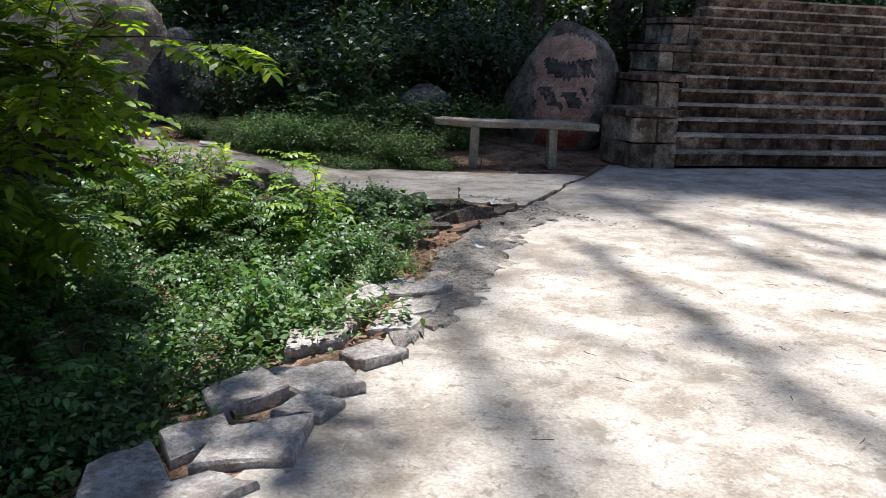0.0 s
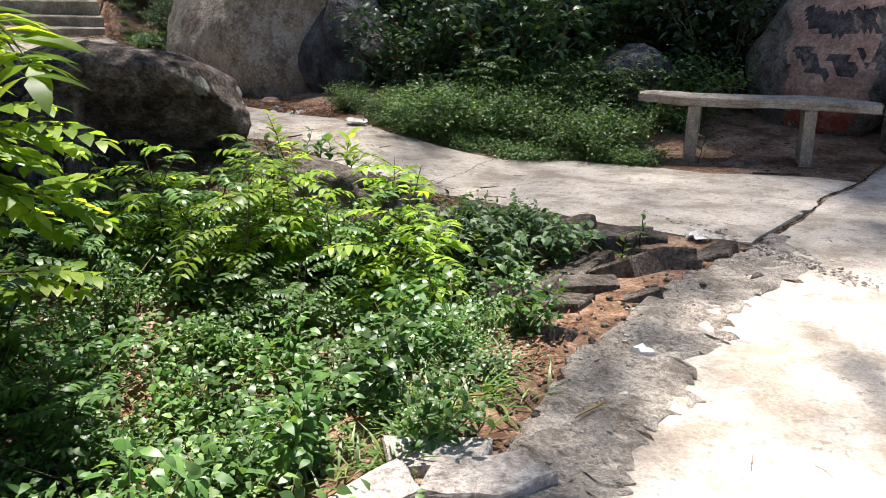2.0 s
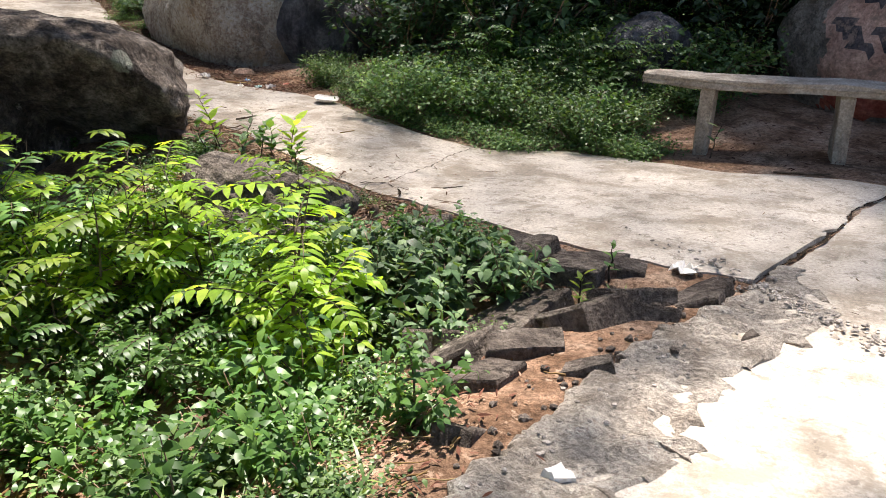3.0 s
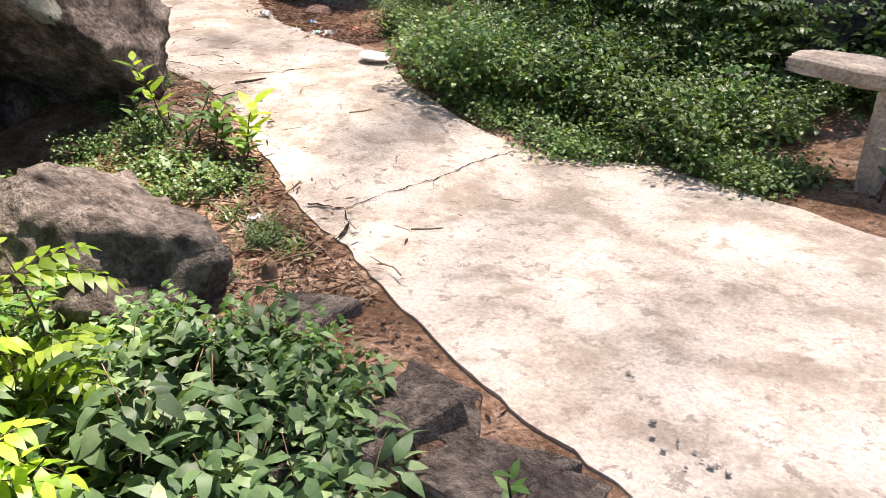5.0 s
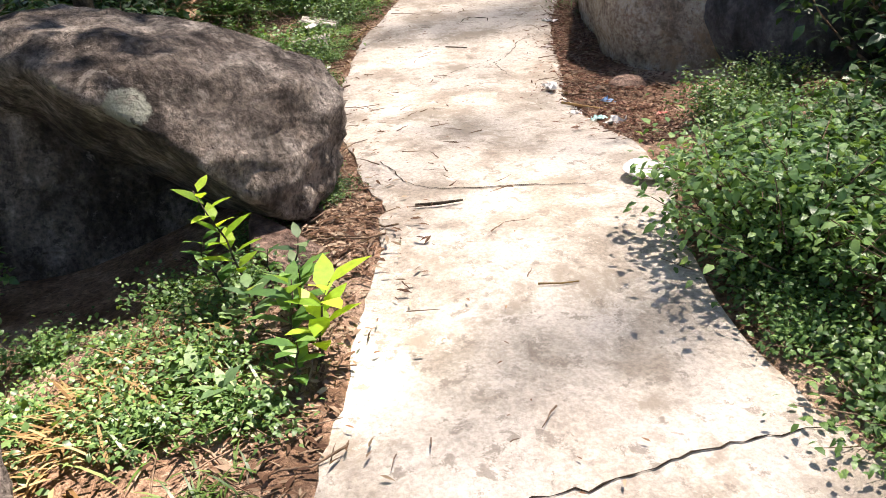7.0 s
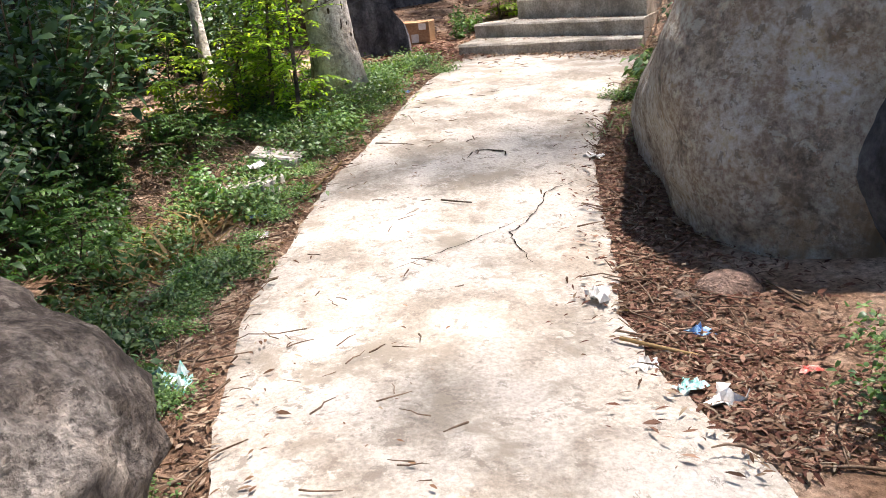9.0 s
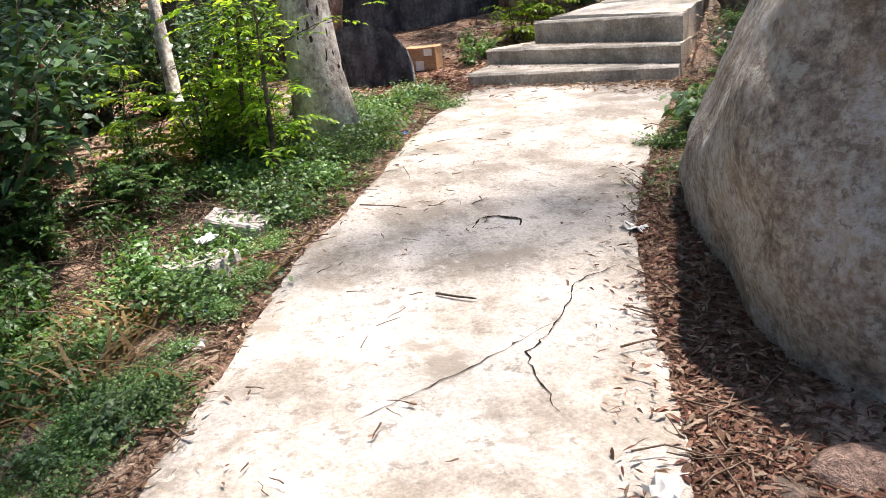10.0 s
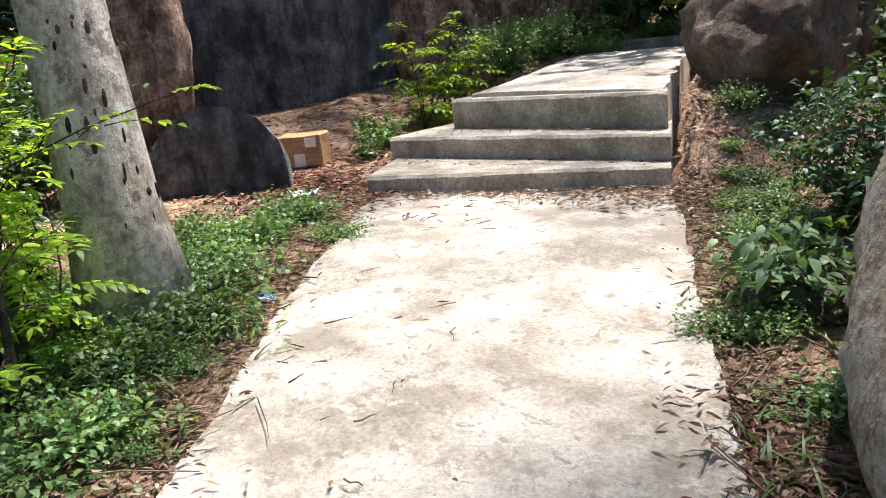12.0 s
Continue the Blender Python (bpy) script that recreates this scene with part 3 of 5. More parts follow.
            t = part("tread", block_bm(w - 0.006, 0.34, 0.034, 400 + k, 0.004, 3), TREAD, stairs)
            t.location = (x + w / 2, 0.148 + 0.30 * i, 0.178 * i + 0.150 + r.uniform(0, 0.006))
            x += w
            k += 1


build_stairs()


def build_piers():
    for i, (y, h, w, dx) in enumerate(((-0.02, 0.62, 0.62, 0.10), (0.92, 1.02, 0.54, 0.64), (1.82, 1.42, 0.54, 1.30), (2.72, 1.85, 0.54, 1.98))):
        pier = tagged(new("stair_pier"), "stepped masonry pier of mossy stone with a flat cap", "pier", "stair piers")
        pier.matrix_world = STAIR @ pose(-0.06 + dx, y + 0.42, -0.02)
        z, k, r = 0.0, 0, random.Random(30 + i)
        rows = max(2, round(h / 0.3))
        for row in range(rows):
            hh = h / rows
            cut = r.uniform(-0.08, 0.08)
            for a, b in ((-w / 2, cut), (cut, w / 2)):
                st = part("stone", block_bm(b - a - 0.014, 0.88, hh - 0.014, 600 + 20 * i + k, 0.012, 2), PIER_STONE, pier)
                st.location = ((a + b) / 2, r.uniform(-0.012, 0.012), z)
                k += 1
            z += hh
        cap = part("cap", block_bm(w + 0.10, 0.96, 0.085, 700 + i, 0.006, 2), ROCK_RED, pier, "flat cap stone")
        cap.location = (0, -0.02, z)


build_piers()


# flagstones and broken stones along the terrace's edge
def flag_bm(r, rad, th, deep=0.04, sides=(4, 4, 4, 5)):
    """An irregular split slab of stone."""
    n = r.choice(sides)
    a0 = r.uniform(0, 6)
    bm = bmesh.new()
    ring, fine = [], []
    for i in range(n):
        a = a0 + 2 * math.pi * i / n + r.uniform(-0.35, 0.35)
        rr = rad * r.uniform(0.75, 1.2)
        ring.append((rr * math.cos(a) * 1.25, rr * math.sin(a) * 0.8))
    for i in range(n):
        p, q = ring[i], ring[(i + 1) % n]
        for u in (0.0, 0.33, 0.66):
            w = r.uniform(-0.05, 0.05) * rad
            fine.append((p[0] + (q[0] - p[0]) * u + w, p[1] + (q[1] - p[1]) * u + w))
    m = len(fine)
    top = [bm.verts.new((a * 0.95, b * 0.95, th + r.uniform(-0.006, 0.006))) for a, b in fine]
    mid = [bm.verts.new((a, b, th - 0.012)) for a, b in fine]
    low = [bm.verts.new((a * 0.98, b * 0.98, -deep)) for a, b in fine]
    hub = bm.verts.new((sum(p[0] for p in fine) / m, sum(p[1] for p in fine) / m, th))
    for i in range(m):
        j = (i + 1) % m
        bm.faces.new((top[i], top[j], hub))
        bm.faces.new((mid[i], mid[j], top[j], top[i]))
        bm.faces.new((low[i], low[j], mid[j], mid[i]))
    bm.faces.new(low[::-1])
    return bm


def build_edging():
    edge = tagged(new("stone_edging"), "row of loose pale flagstones along the terrace edge", "edging", kind="structure")
    r = random.Random(8)
    line = along([(-0.62, 0.2), (-0.36, 1.3), (-0.12, 2.25), (0.14, 2.95), (0.3, 3.75), (0.5, 4.6)], 15)
    for k, (x, y) in enumerate(line):
        for row in range(2):
            st = part("flagstone", flag_bm(r, r.uniform(0.14, 0.21) * (1 if row < 2 else 0.8), r.uniform(0.03, 0.055)), FLAG, edge)
            off = (0.03, -0.19)[row]
            px, py = x + off + r.uniform(-0.04, 0.04), y + r.uniform(-0.08, 0.08) - off * 0.4
            z = (-0.014, -0.03)[row]
            st.matrix_world = pose(px, py, z, r.uniform(-3, 3), r.uniform(-5, 2) - (0, 6)[row], r.uniform(20, 70))


build_edging()


def slab_rock(name, x, y, rad, th, seed, mat, label, tilt=(0, 0, 0), z=None, category="stone", group=""):
    """A split slab of stone lying tilted in the ground."""
    ob = part(name, flag_bm(random.Random(seed), rad, th, 0.06), mat, None, label)
    zz = float(soil_at(np.array([x]), np.array([y]))[0]) - 0.01 if z is None else z
    ob.matrix_world = pose(x, y, zz, *tilt)
    return tagged(ob, label, category, group)


r = random.Random(21)
# All in the dark stone: shade from the plants is in their tone.
for k, (x, y, rad, th) in enumerate(((0.88, 7.12, 0.2, 0.06), (1.12, 7.2, 0.15, 0.05), (0.58, 7.3, 0.2, 0.07), (0.66, 6.85, 0.18, 0.08), (0.36, 6.9, 0.22, 0.09), (0.12, 6.7, 0.24, 0.1), (0.55, 6.5, 0.16, 0.06), (0.78, 6.35, 0.1, 0.04), (0.2, 7.3, 0.22, 0.07),
                                     (1.22, 6.85, 0.13, 0.03), (0.5, 5.8, 0.09, 0.04), (-0.12, 7.32, 0.2, 0.07), (0.28, 6.4, 0.18, 0.08), (0.95, 6.95, 0.12, 0.05), (0.75, 7.4, 0.13, 0.04), (0.45, 6.2, 0.12, 0.06), (0.9, 5.5, 0.07, 0.03))):
    slab_rock("broken_stone", x, y, rad, th, 60 + k, ROCK, "broken stone slab in the crumbling path edge, shade in its dark grey", (r.uniform(-28, 4), r.uniform(-20, 14), r.uniform(-10, 60)), group="broken edge stones")
slab_rock("pale_stone", 0.84, 5.66, 0.04, 0.03, 90, PAPER, "small pale stone on the broken terrace edge", (10, 14, 30), z=0.01)
slab_rock("flat_rock", -0.40, 7.68, 0.2, 0.05, 91, ROCK, "flat grey rock sunk in soil", (4, -8, 20))
slab_rock("flat_rock", 0.30, 7.5, 0.15, 0.05, 92, ROCK, "flat pale rock at the path edge", (-6, 4, -30))
slab_rock("flat_rock", 0.55, 7.36, 0.17, 0.04, 93, ROCK_RED, "flat brown stone at the path edge", (-6, -4, 10))
slab_rock("flat_rock", -6.72, 10.06, 0.27, 0.1, 94, GRAVEL, "squared pale stone at the path edge", (5, -9, 30))
slab_rock("flat_rock", -7.12, 10.35, 0.24, 0.12, 95, GRAVEL, "pale stone at the path edge", (0, 8, 50))
slab_rock("flat_rock", -5.35, 9.42, 0.14, 0.05, 96, ROCK_RED, "dark stone under litter", (0, 6, 20))
slab_rock("flat_rock", -2.6, 8.75, 0.22, 0.07, 97, ROCK_RED, "flat stone wedged against the path edge", (-4, 10, 20))

# boulders
def build_overhanging_boulder():
    """A domed boulder whose flank towards the hollow is deeply undercut."""
    label = "large dark weathered granite boulder undercut beside the path"
    bm = stone_bm((1.10, 0.86, 0.66), 14, 7, 0.08, 6, 0.25, 0.0, (0.84, 1.0))
    m = pose(0, 0, 0, 6, -2, 68)
    for v in bm.verts:
        p = m @ v.co
        brow = 0.30 - 0.85 * max(-0.25, min(0.75, p.y - 0.02)) + 0.03 * math.sin(p.y * 9)
        d = brow - p.z
        if p.x > -0.1 and d > 0:
            p.x = max(-0.1, p.x - min(0.95, 2.6 * d))
        v.co = p
    ob = part("boulder", bm, ROCK_LICHEN, None, label, True)
    ob.location = (-3.55, 8.2, 0.30)
    tagged(ob, label, "boulder")


def build_leaning_boulder():
    """A tall, blunt boulder with steep flanks."""
    label = "huge pale granite boulder leaning over the path"
    bm = stone_bm((1.0, 1.0, 1.0), 23, 10, 0.06, 6)
    for v in bm.verts:
        c = v.co
        k = (abs(c.x) ** 3 + abs(c.y) ** 3 + abs(c.z) ** 3) ** (1 / 3)
        v.co = c * (0.55 + 0.45 * c.length / max(k, 0.1))
        v.co = Vector((v.co.x * 1.74, v.co.y * 1.02, v.co.z * 1.42))
    ob = part("boulder", bm, ROCK_PALE, None, label, True)
    ob.matrix_world = pose(-5.02, 12.95, 0.72, -6, 0, -31)
    tagged(ob, label, "boulder")


build_overhanging_boulder()
build_leaning_boulder()
# Stands in for the pale boulder's side in shade, with its black stains.
boulder("boulder", (-3.62, 12.62, 0.45), (0.66, 0.72, 1.0), 29, ROCK_DARK, "dark boulder added for the pale one's shaded, black-stained side", (0, 8, 20), 10, 0.07, 5)
boulder("boulder", (-1.22, 7.5, 0.0), (0.46, 0.36, 0.38), 31, ROCK_LICHENED, "grey lichen-flecked angular rock in bare soil", (0, 8, 35), 9, 0.2, 5, 0.02, "boulder", (0.5, 0.85))
boulder("boulder", (-9.0, 15.75, 1.25), (0.75, 0.85, 0.8), 37, ROCK_BANK, "brown overhanging angular boulder beside the upper steps", (10, 12, 30), 9, 0.16, 5, 0.02, "boulder", (0.55, 0.9))
boulder("boulder", (-10.6, 17.9, 1.6), (0.9, 0.9, 0.9), 39, ROCK_RED, "brown boulder above the upper steps", (0, 0, 80), 9, 0.08, 5)
boulder("boulder", (0.1, 11.95, 0.35), (0.5, 0.42, 0.55), 61, ROCK_DARK, "dark rock half hidden in bushes", (0, 0, 20), 9, 0.1, 4)
boulder("rock_outcrop", (-13.7, 16.1, 1.9), (1.5, 1.2, 2.4), 41, ROCK_RED, "tall brown rock outcrop streaked with pale stains", (0, 0, 38), 8, 0.05, 5, 0.2, "rock")
boulder("rock_outcrop", (-14.6, 14.0, 1.6), (1.7, 1.4, 2.6), 43, ROCK_DARK, "dark rock outcrop behind a cardboard box", (0, 0, 70), 8, 0.05, 5, 0.2, "rock")
boulder("rock_outcrop", (-12.9, 12.0, 1.5), (0.75, 0.7, 1.9), 45, ROCK_RED, "tall red-brown flaking rock pillar", (0, 4, 20), 9, 0.1, 5, 0.12, "rock")
boulder("flat_rock", (-3.98, 11.46, 0.03), (0.16, 0.12, 0.1), 53, ROCK_RED, "small brown rock at the foot of a boulder", (0, 0, 60), 8, 0.05, 4)
boulder("flat_rock", (-4.0, 11.22, 0.02), (0.13, 0.10, 0.06), 55, ROCK_BANK, "small flat pale rock in litter", (0, 0, 10), 8, 0.05, 3)
boulder("bank_rock", (-9.5, 16.2, 0.95), (0.5, 0.45, 0.5), 173, ROCK_BANK, "rough angular brown rock banked against the concrete steps", (20, 12, 70), 9, 0.16, 4, 0.02, "rock", (0.5, 0.85))
boulder("flat_rock", (-6.85, 13.25, 0.42), (0.22, 0.16, 0.12), 57, ROCK, "small grey rock in ground cover", (0, 0, 10), 8, 0.05, 3)


def build_round_slab():
    bm = bmesh.new()
    n = 24
    r = random.Random(3)
    ring = [(-0.52, 0.0)] + [(0.53 * math.cos(math.pi - math.pi * i / n) * (1 + r.uniform(-0.02, 0.02)) + 0.0, 0.16 + 0.60 * math.sin(math.pi * i / n) ** 0.85 * (1 + r.uniform(-0.02, 0.02))) for i in range(n + 1)] + [(0.5, 0.0)]
    f1 = [bm.verts.new((x, -0.09, z)) for x, z in ring]
    f2 = [bm.verts.new((x * 0.97, 0.1, z * 0.97)) for x, z in ring]
    bm.faces.new(f1)
    bm.faces.new(f2[::-1])
    for i in range(len(ring)):
        j = (i + 1) % len(ring)
        bm.faces.new((f1[j], f1[i], f2[i], f2[j]))
    bmesh.ops.bevel(bm, geom=[e for e in bm.edges if abs(e.verts[0].co.y - e.verts[1].co.y) < 0.01], offset=0.02, segments=2, affect="EDGES")
    ob = part("round_stone_slab", bm, ROCK_DARK, None, "dark upright stone slab with a rounded top")
    ob.matrix_world = pose(-10.98, 12.22, 0.47, -8, 0, 58)
    tagged(ob, "", "stone slab")


build_round_slab()


def build_box():
    box = tagged(new("cardboard_box"), "small brown cardboard box with white labels in leaf litter", "box")
    box.matrix_world = pose(-11.3, 13.0, 0.70, 3, 0, 52)
    part("carton", block_bm(0.36, 0.26, 0.25, 5, 0.004, 2), CARD, box)
    for k, (x, z, w, h) in enumerate(((0.10, 0.16, 0.09, 0.07), (0.0, 0.01, 0.09, 0.10))):
        lab = part("label", block_bm(w, 0.004, h, 8 + k, 0.0005, 0), PAPER, box, "white paper label")
        lab.location = (x, -0.136, z)


build_box()


def step_slab(name, front_l, front_r, back_r, back_l, top, thick, label):
    """One cast step: a slab with a worn front edge."""
    bm = bmesh.new()
    n = 26
    rr = random.Random(int(top * 100))
    F, B = along([front_l, front_r], n), along([back_l, back_r], n)
    rows = []
    for i in range(n):
        jag = rr.uniform(-0.012, 0.012)
        f, b = F[i], B[i]
        d = (b - f) / np.linalg.norm(b - f)
        f = f + d * jag
        prof = [(f + d * 0.03, top - thick), (f + d * 0.008, top - 0.05), (f, top - 0.02 + rr.uniform(-0.006, 0.006)), (f + d * 0.022, top), (f * 0.5 + b * 0.5, top + 0.012), (b, top + 0.02), (b, top - thick)]
        rows.append([bm.verts.new((p[0], p[1], z)) for p, z in prof])
    for i in range(n - 1):
        for j in range(6):
            bm.faces.new((rows[i][j], rows[i + 1][j], rows[i + 1][j + 1], rows[i][j + 1]))
    bm.faces.new(rows[0][::-1])
    bm.faces.new(rows[-1])
    bmesh.ops.recalc_face_normals(bm, faces=bm.faces)
    ob = part(name, bm, STEP_MAT, None, label)
    return tagged(ob, label, "step", "upper concrete steps", "structure")


step_slab("step_lower", (-10.02, 12.96), (-8.55, 14.27), (-9.25, 14.9), (-11.2, 13.9), 0.70, 0.3, "low worn concrete step with litter along its foot")
step_slab("step_middle", (-10.84, 13.54), (-8.66, 14.38), (-9.4, 15.1), (-11.35, 14.45), 0.87, 0.3, "worn concrete step")
step_slab("step_upper", (-10.86, 14.12), (-8.85, 14.54), (-9.75, 15.4), (-11.4, 15.1), 1.11, 0.4, "concrete step edging the upper ramp")
build_slab("upper_ramp_pavement", [(-10.82, 14.3), (-11.2, 15.0), (-11.75, 15.9), (-12.6, 17.2)], [(-8.98, 14.62), (-9.75, 15.5), (-10.8, 16.7), (-11.8, 18.0)], lambda x, y: 1.12 + 0.10 * np.clip((np.asarray(y) - 14.4) + 0.3 * (-9.5 - np.asarray(x)), -0.5, 2.6), 0.5, CONCRETE, "sloping concrete ramp above the steps", 60, 8, 0.01, 0.02, 9)
step_slab("step_far", (-12.9, 17.3), (-11.8, 18.1), (-12.3, 18.7), (-13.4, 17.9), 1.50, 0.6, "far concrete step among shrubs")
step_slab("step_far_upper", (-13.3, 17.8), (-12.2, 18.6), (-12.8, 19.3), (-13.9, 18.5), 1.66, 0.6, "far concrete step among shrubs")


# ---- plants ----
def frond(rs, base, way, length, pairs, leaf, out, rachis, droop=0.35):
    """A feathered leaf: paired leaflets along an arching rib."""
    way = np.array(way) / np.linalg.norm(way)
    side = np.cross(way, (0, 0, 1.0))
    side /= np.linalg.norm(side) + 1e-9
    pts = []
    for k in range(pairs + 1):
        u = k / pairs
        p = np.array(base) + way * length * u + np.array((0, 0, -droop * length * u * u))
        pts.append(p)
        if k == 0:
            continue
        d = way + np.array((0, 0, -2 * droop * u))
        size = leaf * (0.72 + 0.5 * math.sin(math.pi * min(1, u * 0.9)))
        for sg in (-1, 1):
            w = side * sg + d * 0.45 + np.array((0, 0, rs.normal(0.05, 0.12)))
            out.append((p, w, np.array((0, 0, 1.0)) + rs.normal(0, 0.15, 3), size * rs.uniform(0.85, 1.1)))
        if k == pairs:
            out.append((p, d, np.array((0, 0, 1.0)), size))
    if rachis is not None:
        rachis.add(*tube(pts, list(np.linspace(0.0032, 0.001, len(pts))), 4))


def plant(name, label, category, seed, height, spread, stems, leaf, ratio, mat, fronds=0, pairs=6, frond_len=0.25, per=26, lean=0.25, bark=None, start=0.15, curl=0.3):
    """A shrub or sapling: stems with simple leaves, or with feathered leaves where fronds is given."""
    rs = np.random.RandomState(seed)
    ob = tagged(new(name), label, category)
    wood, leaves = Pile(), []
    for k in range(stems):
        a = rs.uniform(0, 2 * math.pi)
        reach = spread * math.sqrt(rs.uniform(0.02, 1))
        h = height * rs.uniform(0.65, 1.0) * (1 - 0.35 * (reach / (spread + 1e-6)) ** 2)
        tip = np.array((math.cos(a) * reach, math.sin(a) * reach, h))
        bend = rs.normal(0, 0.06 * height, 3)
        pts = [tip * np.array((u ** 1.3, u ** 1.3, u)) + bend * math.sin(math.pi * u) * lean * 3 for u in np.linspace(0, 1, 6)]
        stem = tube(pts, list(np.linspace(0.004 + 0.006 * height, 0.0015, 6)), 5)
        if stems <= 8:
            child("stem", mesh_of("stem", *stem, bark or TWIG, True), ob)
        else:
            wood.add(*stem)
        seg = np.array(pts)
        n = fronds or per
        for i in range(n):
            u = start + (1 - start) * (i + rs.uniform(0, 0.9)) / n
            q = u * 5
            j = min(4, int(q))
            p = seg[j] + (seg[j + 1] - seg[j]) * (q - j)
            b = rs.uniform(0, 2 * math.pi) if fronds == 0 else i * 2.4 + rs.uniform(-0.4, 0.4)
            rise = rs.uniform(0.0, 0.7) if fronds == 0 else rs.uniform(0.15, 0.6) + 0.5 * (u > 0.85)
            w = np.array((math.cos(b), math.sin(b), rise))
            if fronds:
                frond(rs, p, w, frond_len * rs.uniform(0.75, 1.15), pairs, leaf, leaves, wood)
            else:
                twig = rs.uniform(0.02, 0.30) * spread
                for _ in range(3):
                    pp = p + w * twig * rs.uniform(0.3, 1) + rs.normal(0, 0.02 + 0.05 * spread, 3)
                    if pp[2] < 0.01:
                        pp[2] = 0.02
                    leaves.append((pp, w + rs.normal(0, 0.45, 3) + np.array((0, 0, -0.25)), np.array((0, 0, 1.0)) + rs.normal(0, 0.35, 3), leaf * rs.uniform(0.6, 1.2)))
    if wood.v:
        tagged(child("stalk", wood.mesh("stalk", bark or TWIG, True), ob), kind="stuff")
    B, W, U, S = (np.array([l[i] for l in leaves]) for i in range(4))
    tagged(child("leaves", leaves_mesh("leaves", B, W, U, S, S * ratio, mat, 0.3, curl), ob), kind="stuff")
    ob.location = (0, 0, -50)
    return ob


def stand(proto, x, y, scale=1.0, turn=None, z=None, sink=0.02):
    """A copy of a plant on the ground."""
    t = planting.uniform(0, 360) if turn is None else turn
    zz = float(soil_at(np.array([x]), np.array([y]))[0]) if z is None else z
    c = copy_thing(proto, pose(x, y, zz - sink, 0, 0, t))
    c.scale = (scale, scale, scale)
    return c


planting = random.Random(77)
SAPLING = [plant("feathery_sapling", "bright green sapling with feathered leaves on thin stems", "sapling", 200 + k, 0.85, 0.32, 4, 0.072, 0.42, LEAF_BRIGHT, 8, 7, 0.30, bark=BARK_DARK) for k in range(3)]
SAPLING_DARK = [plant("feathery_shrub", "deep green shrub with feathered leaves", "shrub", 210 + k, 0.75, 0.42, 6, 0.06, 0.42, LEAF_MID, 7, 7, 0.27, bark=BARK_DARK) for k in range(3)]
BANK = [plant("low_bush", "dense low bush with small green leaves", "bush", 220 + k, 0.55, 0.55, 30, 0.043, 0.6, LEAF_BANK, per=30, lean=0.5) for k in range(3)]
MOUND = [plant("creeping_plant", "low creeping plant with small leaves", "ground cover", 230 + k, 0.2, 0.42, 26, 0.04, 0.6, LEAF_BANK, per=14, lean=0.5, start=0.05) for k in range(3)]
WEED = [plant("leafy_weed", "upright weed with mid-green oval leaves", "weed", 240 + k, 0.48, 0.24, 7, 0.06, 0.5, LEAF_MID, per=15) for k in range(3)]
BROAD = [plant("broad_leaved_shrub", "low shrub with broad grey-green leaves", "shrub", 250 + k, 0.42, 0.3, 8, 0.088, 0.48, LEAF_BROAD, per=9, curl=0.4) for k in range(3)]
DARK = [plant("dark_bush", "dense green bush with deep shade in its dark leaf colour", "bush", 260 + k, 1.5, 0.95, 22, 0.095, 0.5, LEAF_DARK, per=30, lean=0.4) for k in range(3)]
FERN = [plant("feathery_bush", "bush with dark feathered leaves in shade", "bush", 270 + k, 1.3, 0.7, 8, 0.085, 0.36, LEAF_MID, 9, 9, 0.45, bark=BARK_DARK) for k in range(2)]


def scatter(protos, spots, lo=0.8, hi=1.2, group=""):
    for k, (x, y) in enumerate(spots):
        c = stand(planting.choice(protos), x + planting.uniform(-0.06, 0.06), y + planting.uniform(-0.06, 0.06), planting.uniform(lo, hi))
        if group:
            tagged(c, group=group)


def patch(x0, x1, y0, y1, step, keep=None):
    out = []
    y = y0
    while y < y1:
        x = x0
        while x < x1:
            p = (x + planting.uniform(-0.4, 0.4) * step, y + planting.uniform(-0.4, 0.4) * step)
            e = min(float(apart_from(TERRACE, np.array([p[0]]), np.array([p[1]]))[0]), float(apart_from(PATH_SHAPE, np.array([p[0]]), np.array([p[1]]))[0]))
            if keep is None or keep(p[0], p[1], e):
                out.append(p)
            x += step
        y += step
    return out


def strip(line, n, spread, seed, shift=0.0, side=1):
    """Random places beside a line, thinning out with distance from it."""
    rs = np.random.RandomState(seed)
    q = along(line, 400)
    d = np.gradient(q, axis=0)
    nrm = np.c_[-d[:, 1], d[:, 0]] / (np.linalg.norm(d, axis=1, keepdims=True) + 1e-9) * side
    k = rs.randint(0, 400, n)
    return q[k] + nrm[k] * (shift + np.abs(rs.normal(0, spread, n)))[:, None] * np.where(rs.uniform(0, 1, n) < 0.03, -0.4, 1)[:, None]


# embankment below the terrace
scatter(MOUND, patch(-3.2, 0.9, 1.0, 7.6, 0.48, lambda x, y, e: 0.30 < e < 2.6 and not (y > 5.0 and x > -0.1)), 0.8, 1.25, "embankment ground cover")
scatter(WEED, patch(-3.0, 0.7, 1.6, 7.2, 0.5, lambda x, y, e: 0.42 < e < 2.8 and not (y > 5.1 and x > 0.0)), 0.7, 1.1, "embankment weeds")
scatter(SAPLING_DARK, patch(-3.6, -0.2, 1.4, 7.0, 0.85, lambda x, y, e: e > 0.75), 0.75, 1.1, "embankment shrubs")
scatter(SAPLING, [(-1.35, 6.6), (-1.05, 6.75), (-1.6, 6.95), (-1.85, 6.5), (-1.2, 6.2), (-2.1, 6.9), (-0.75, 6.95), (-2.4, 6.5)], 0.85, 1.05, "bright saplings")
scatter(SAPLING, [(-0.48, 6.5)], 1.12, 1.15)
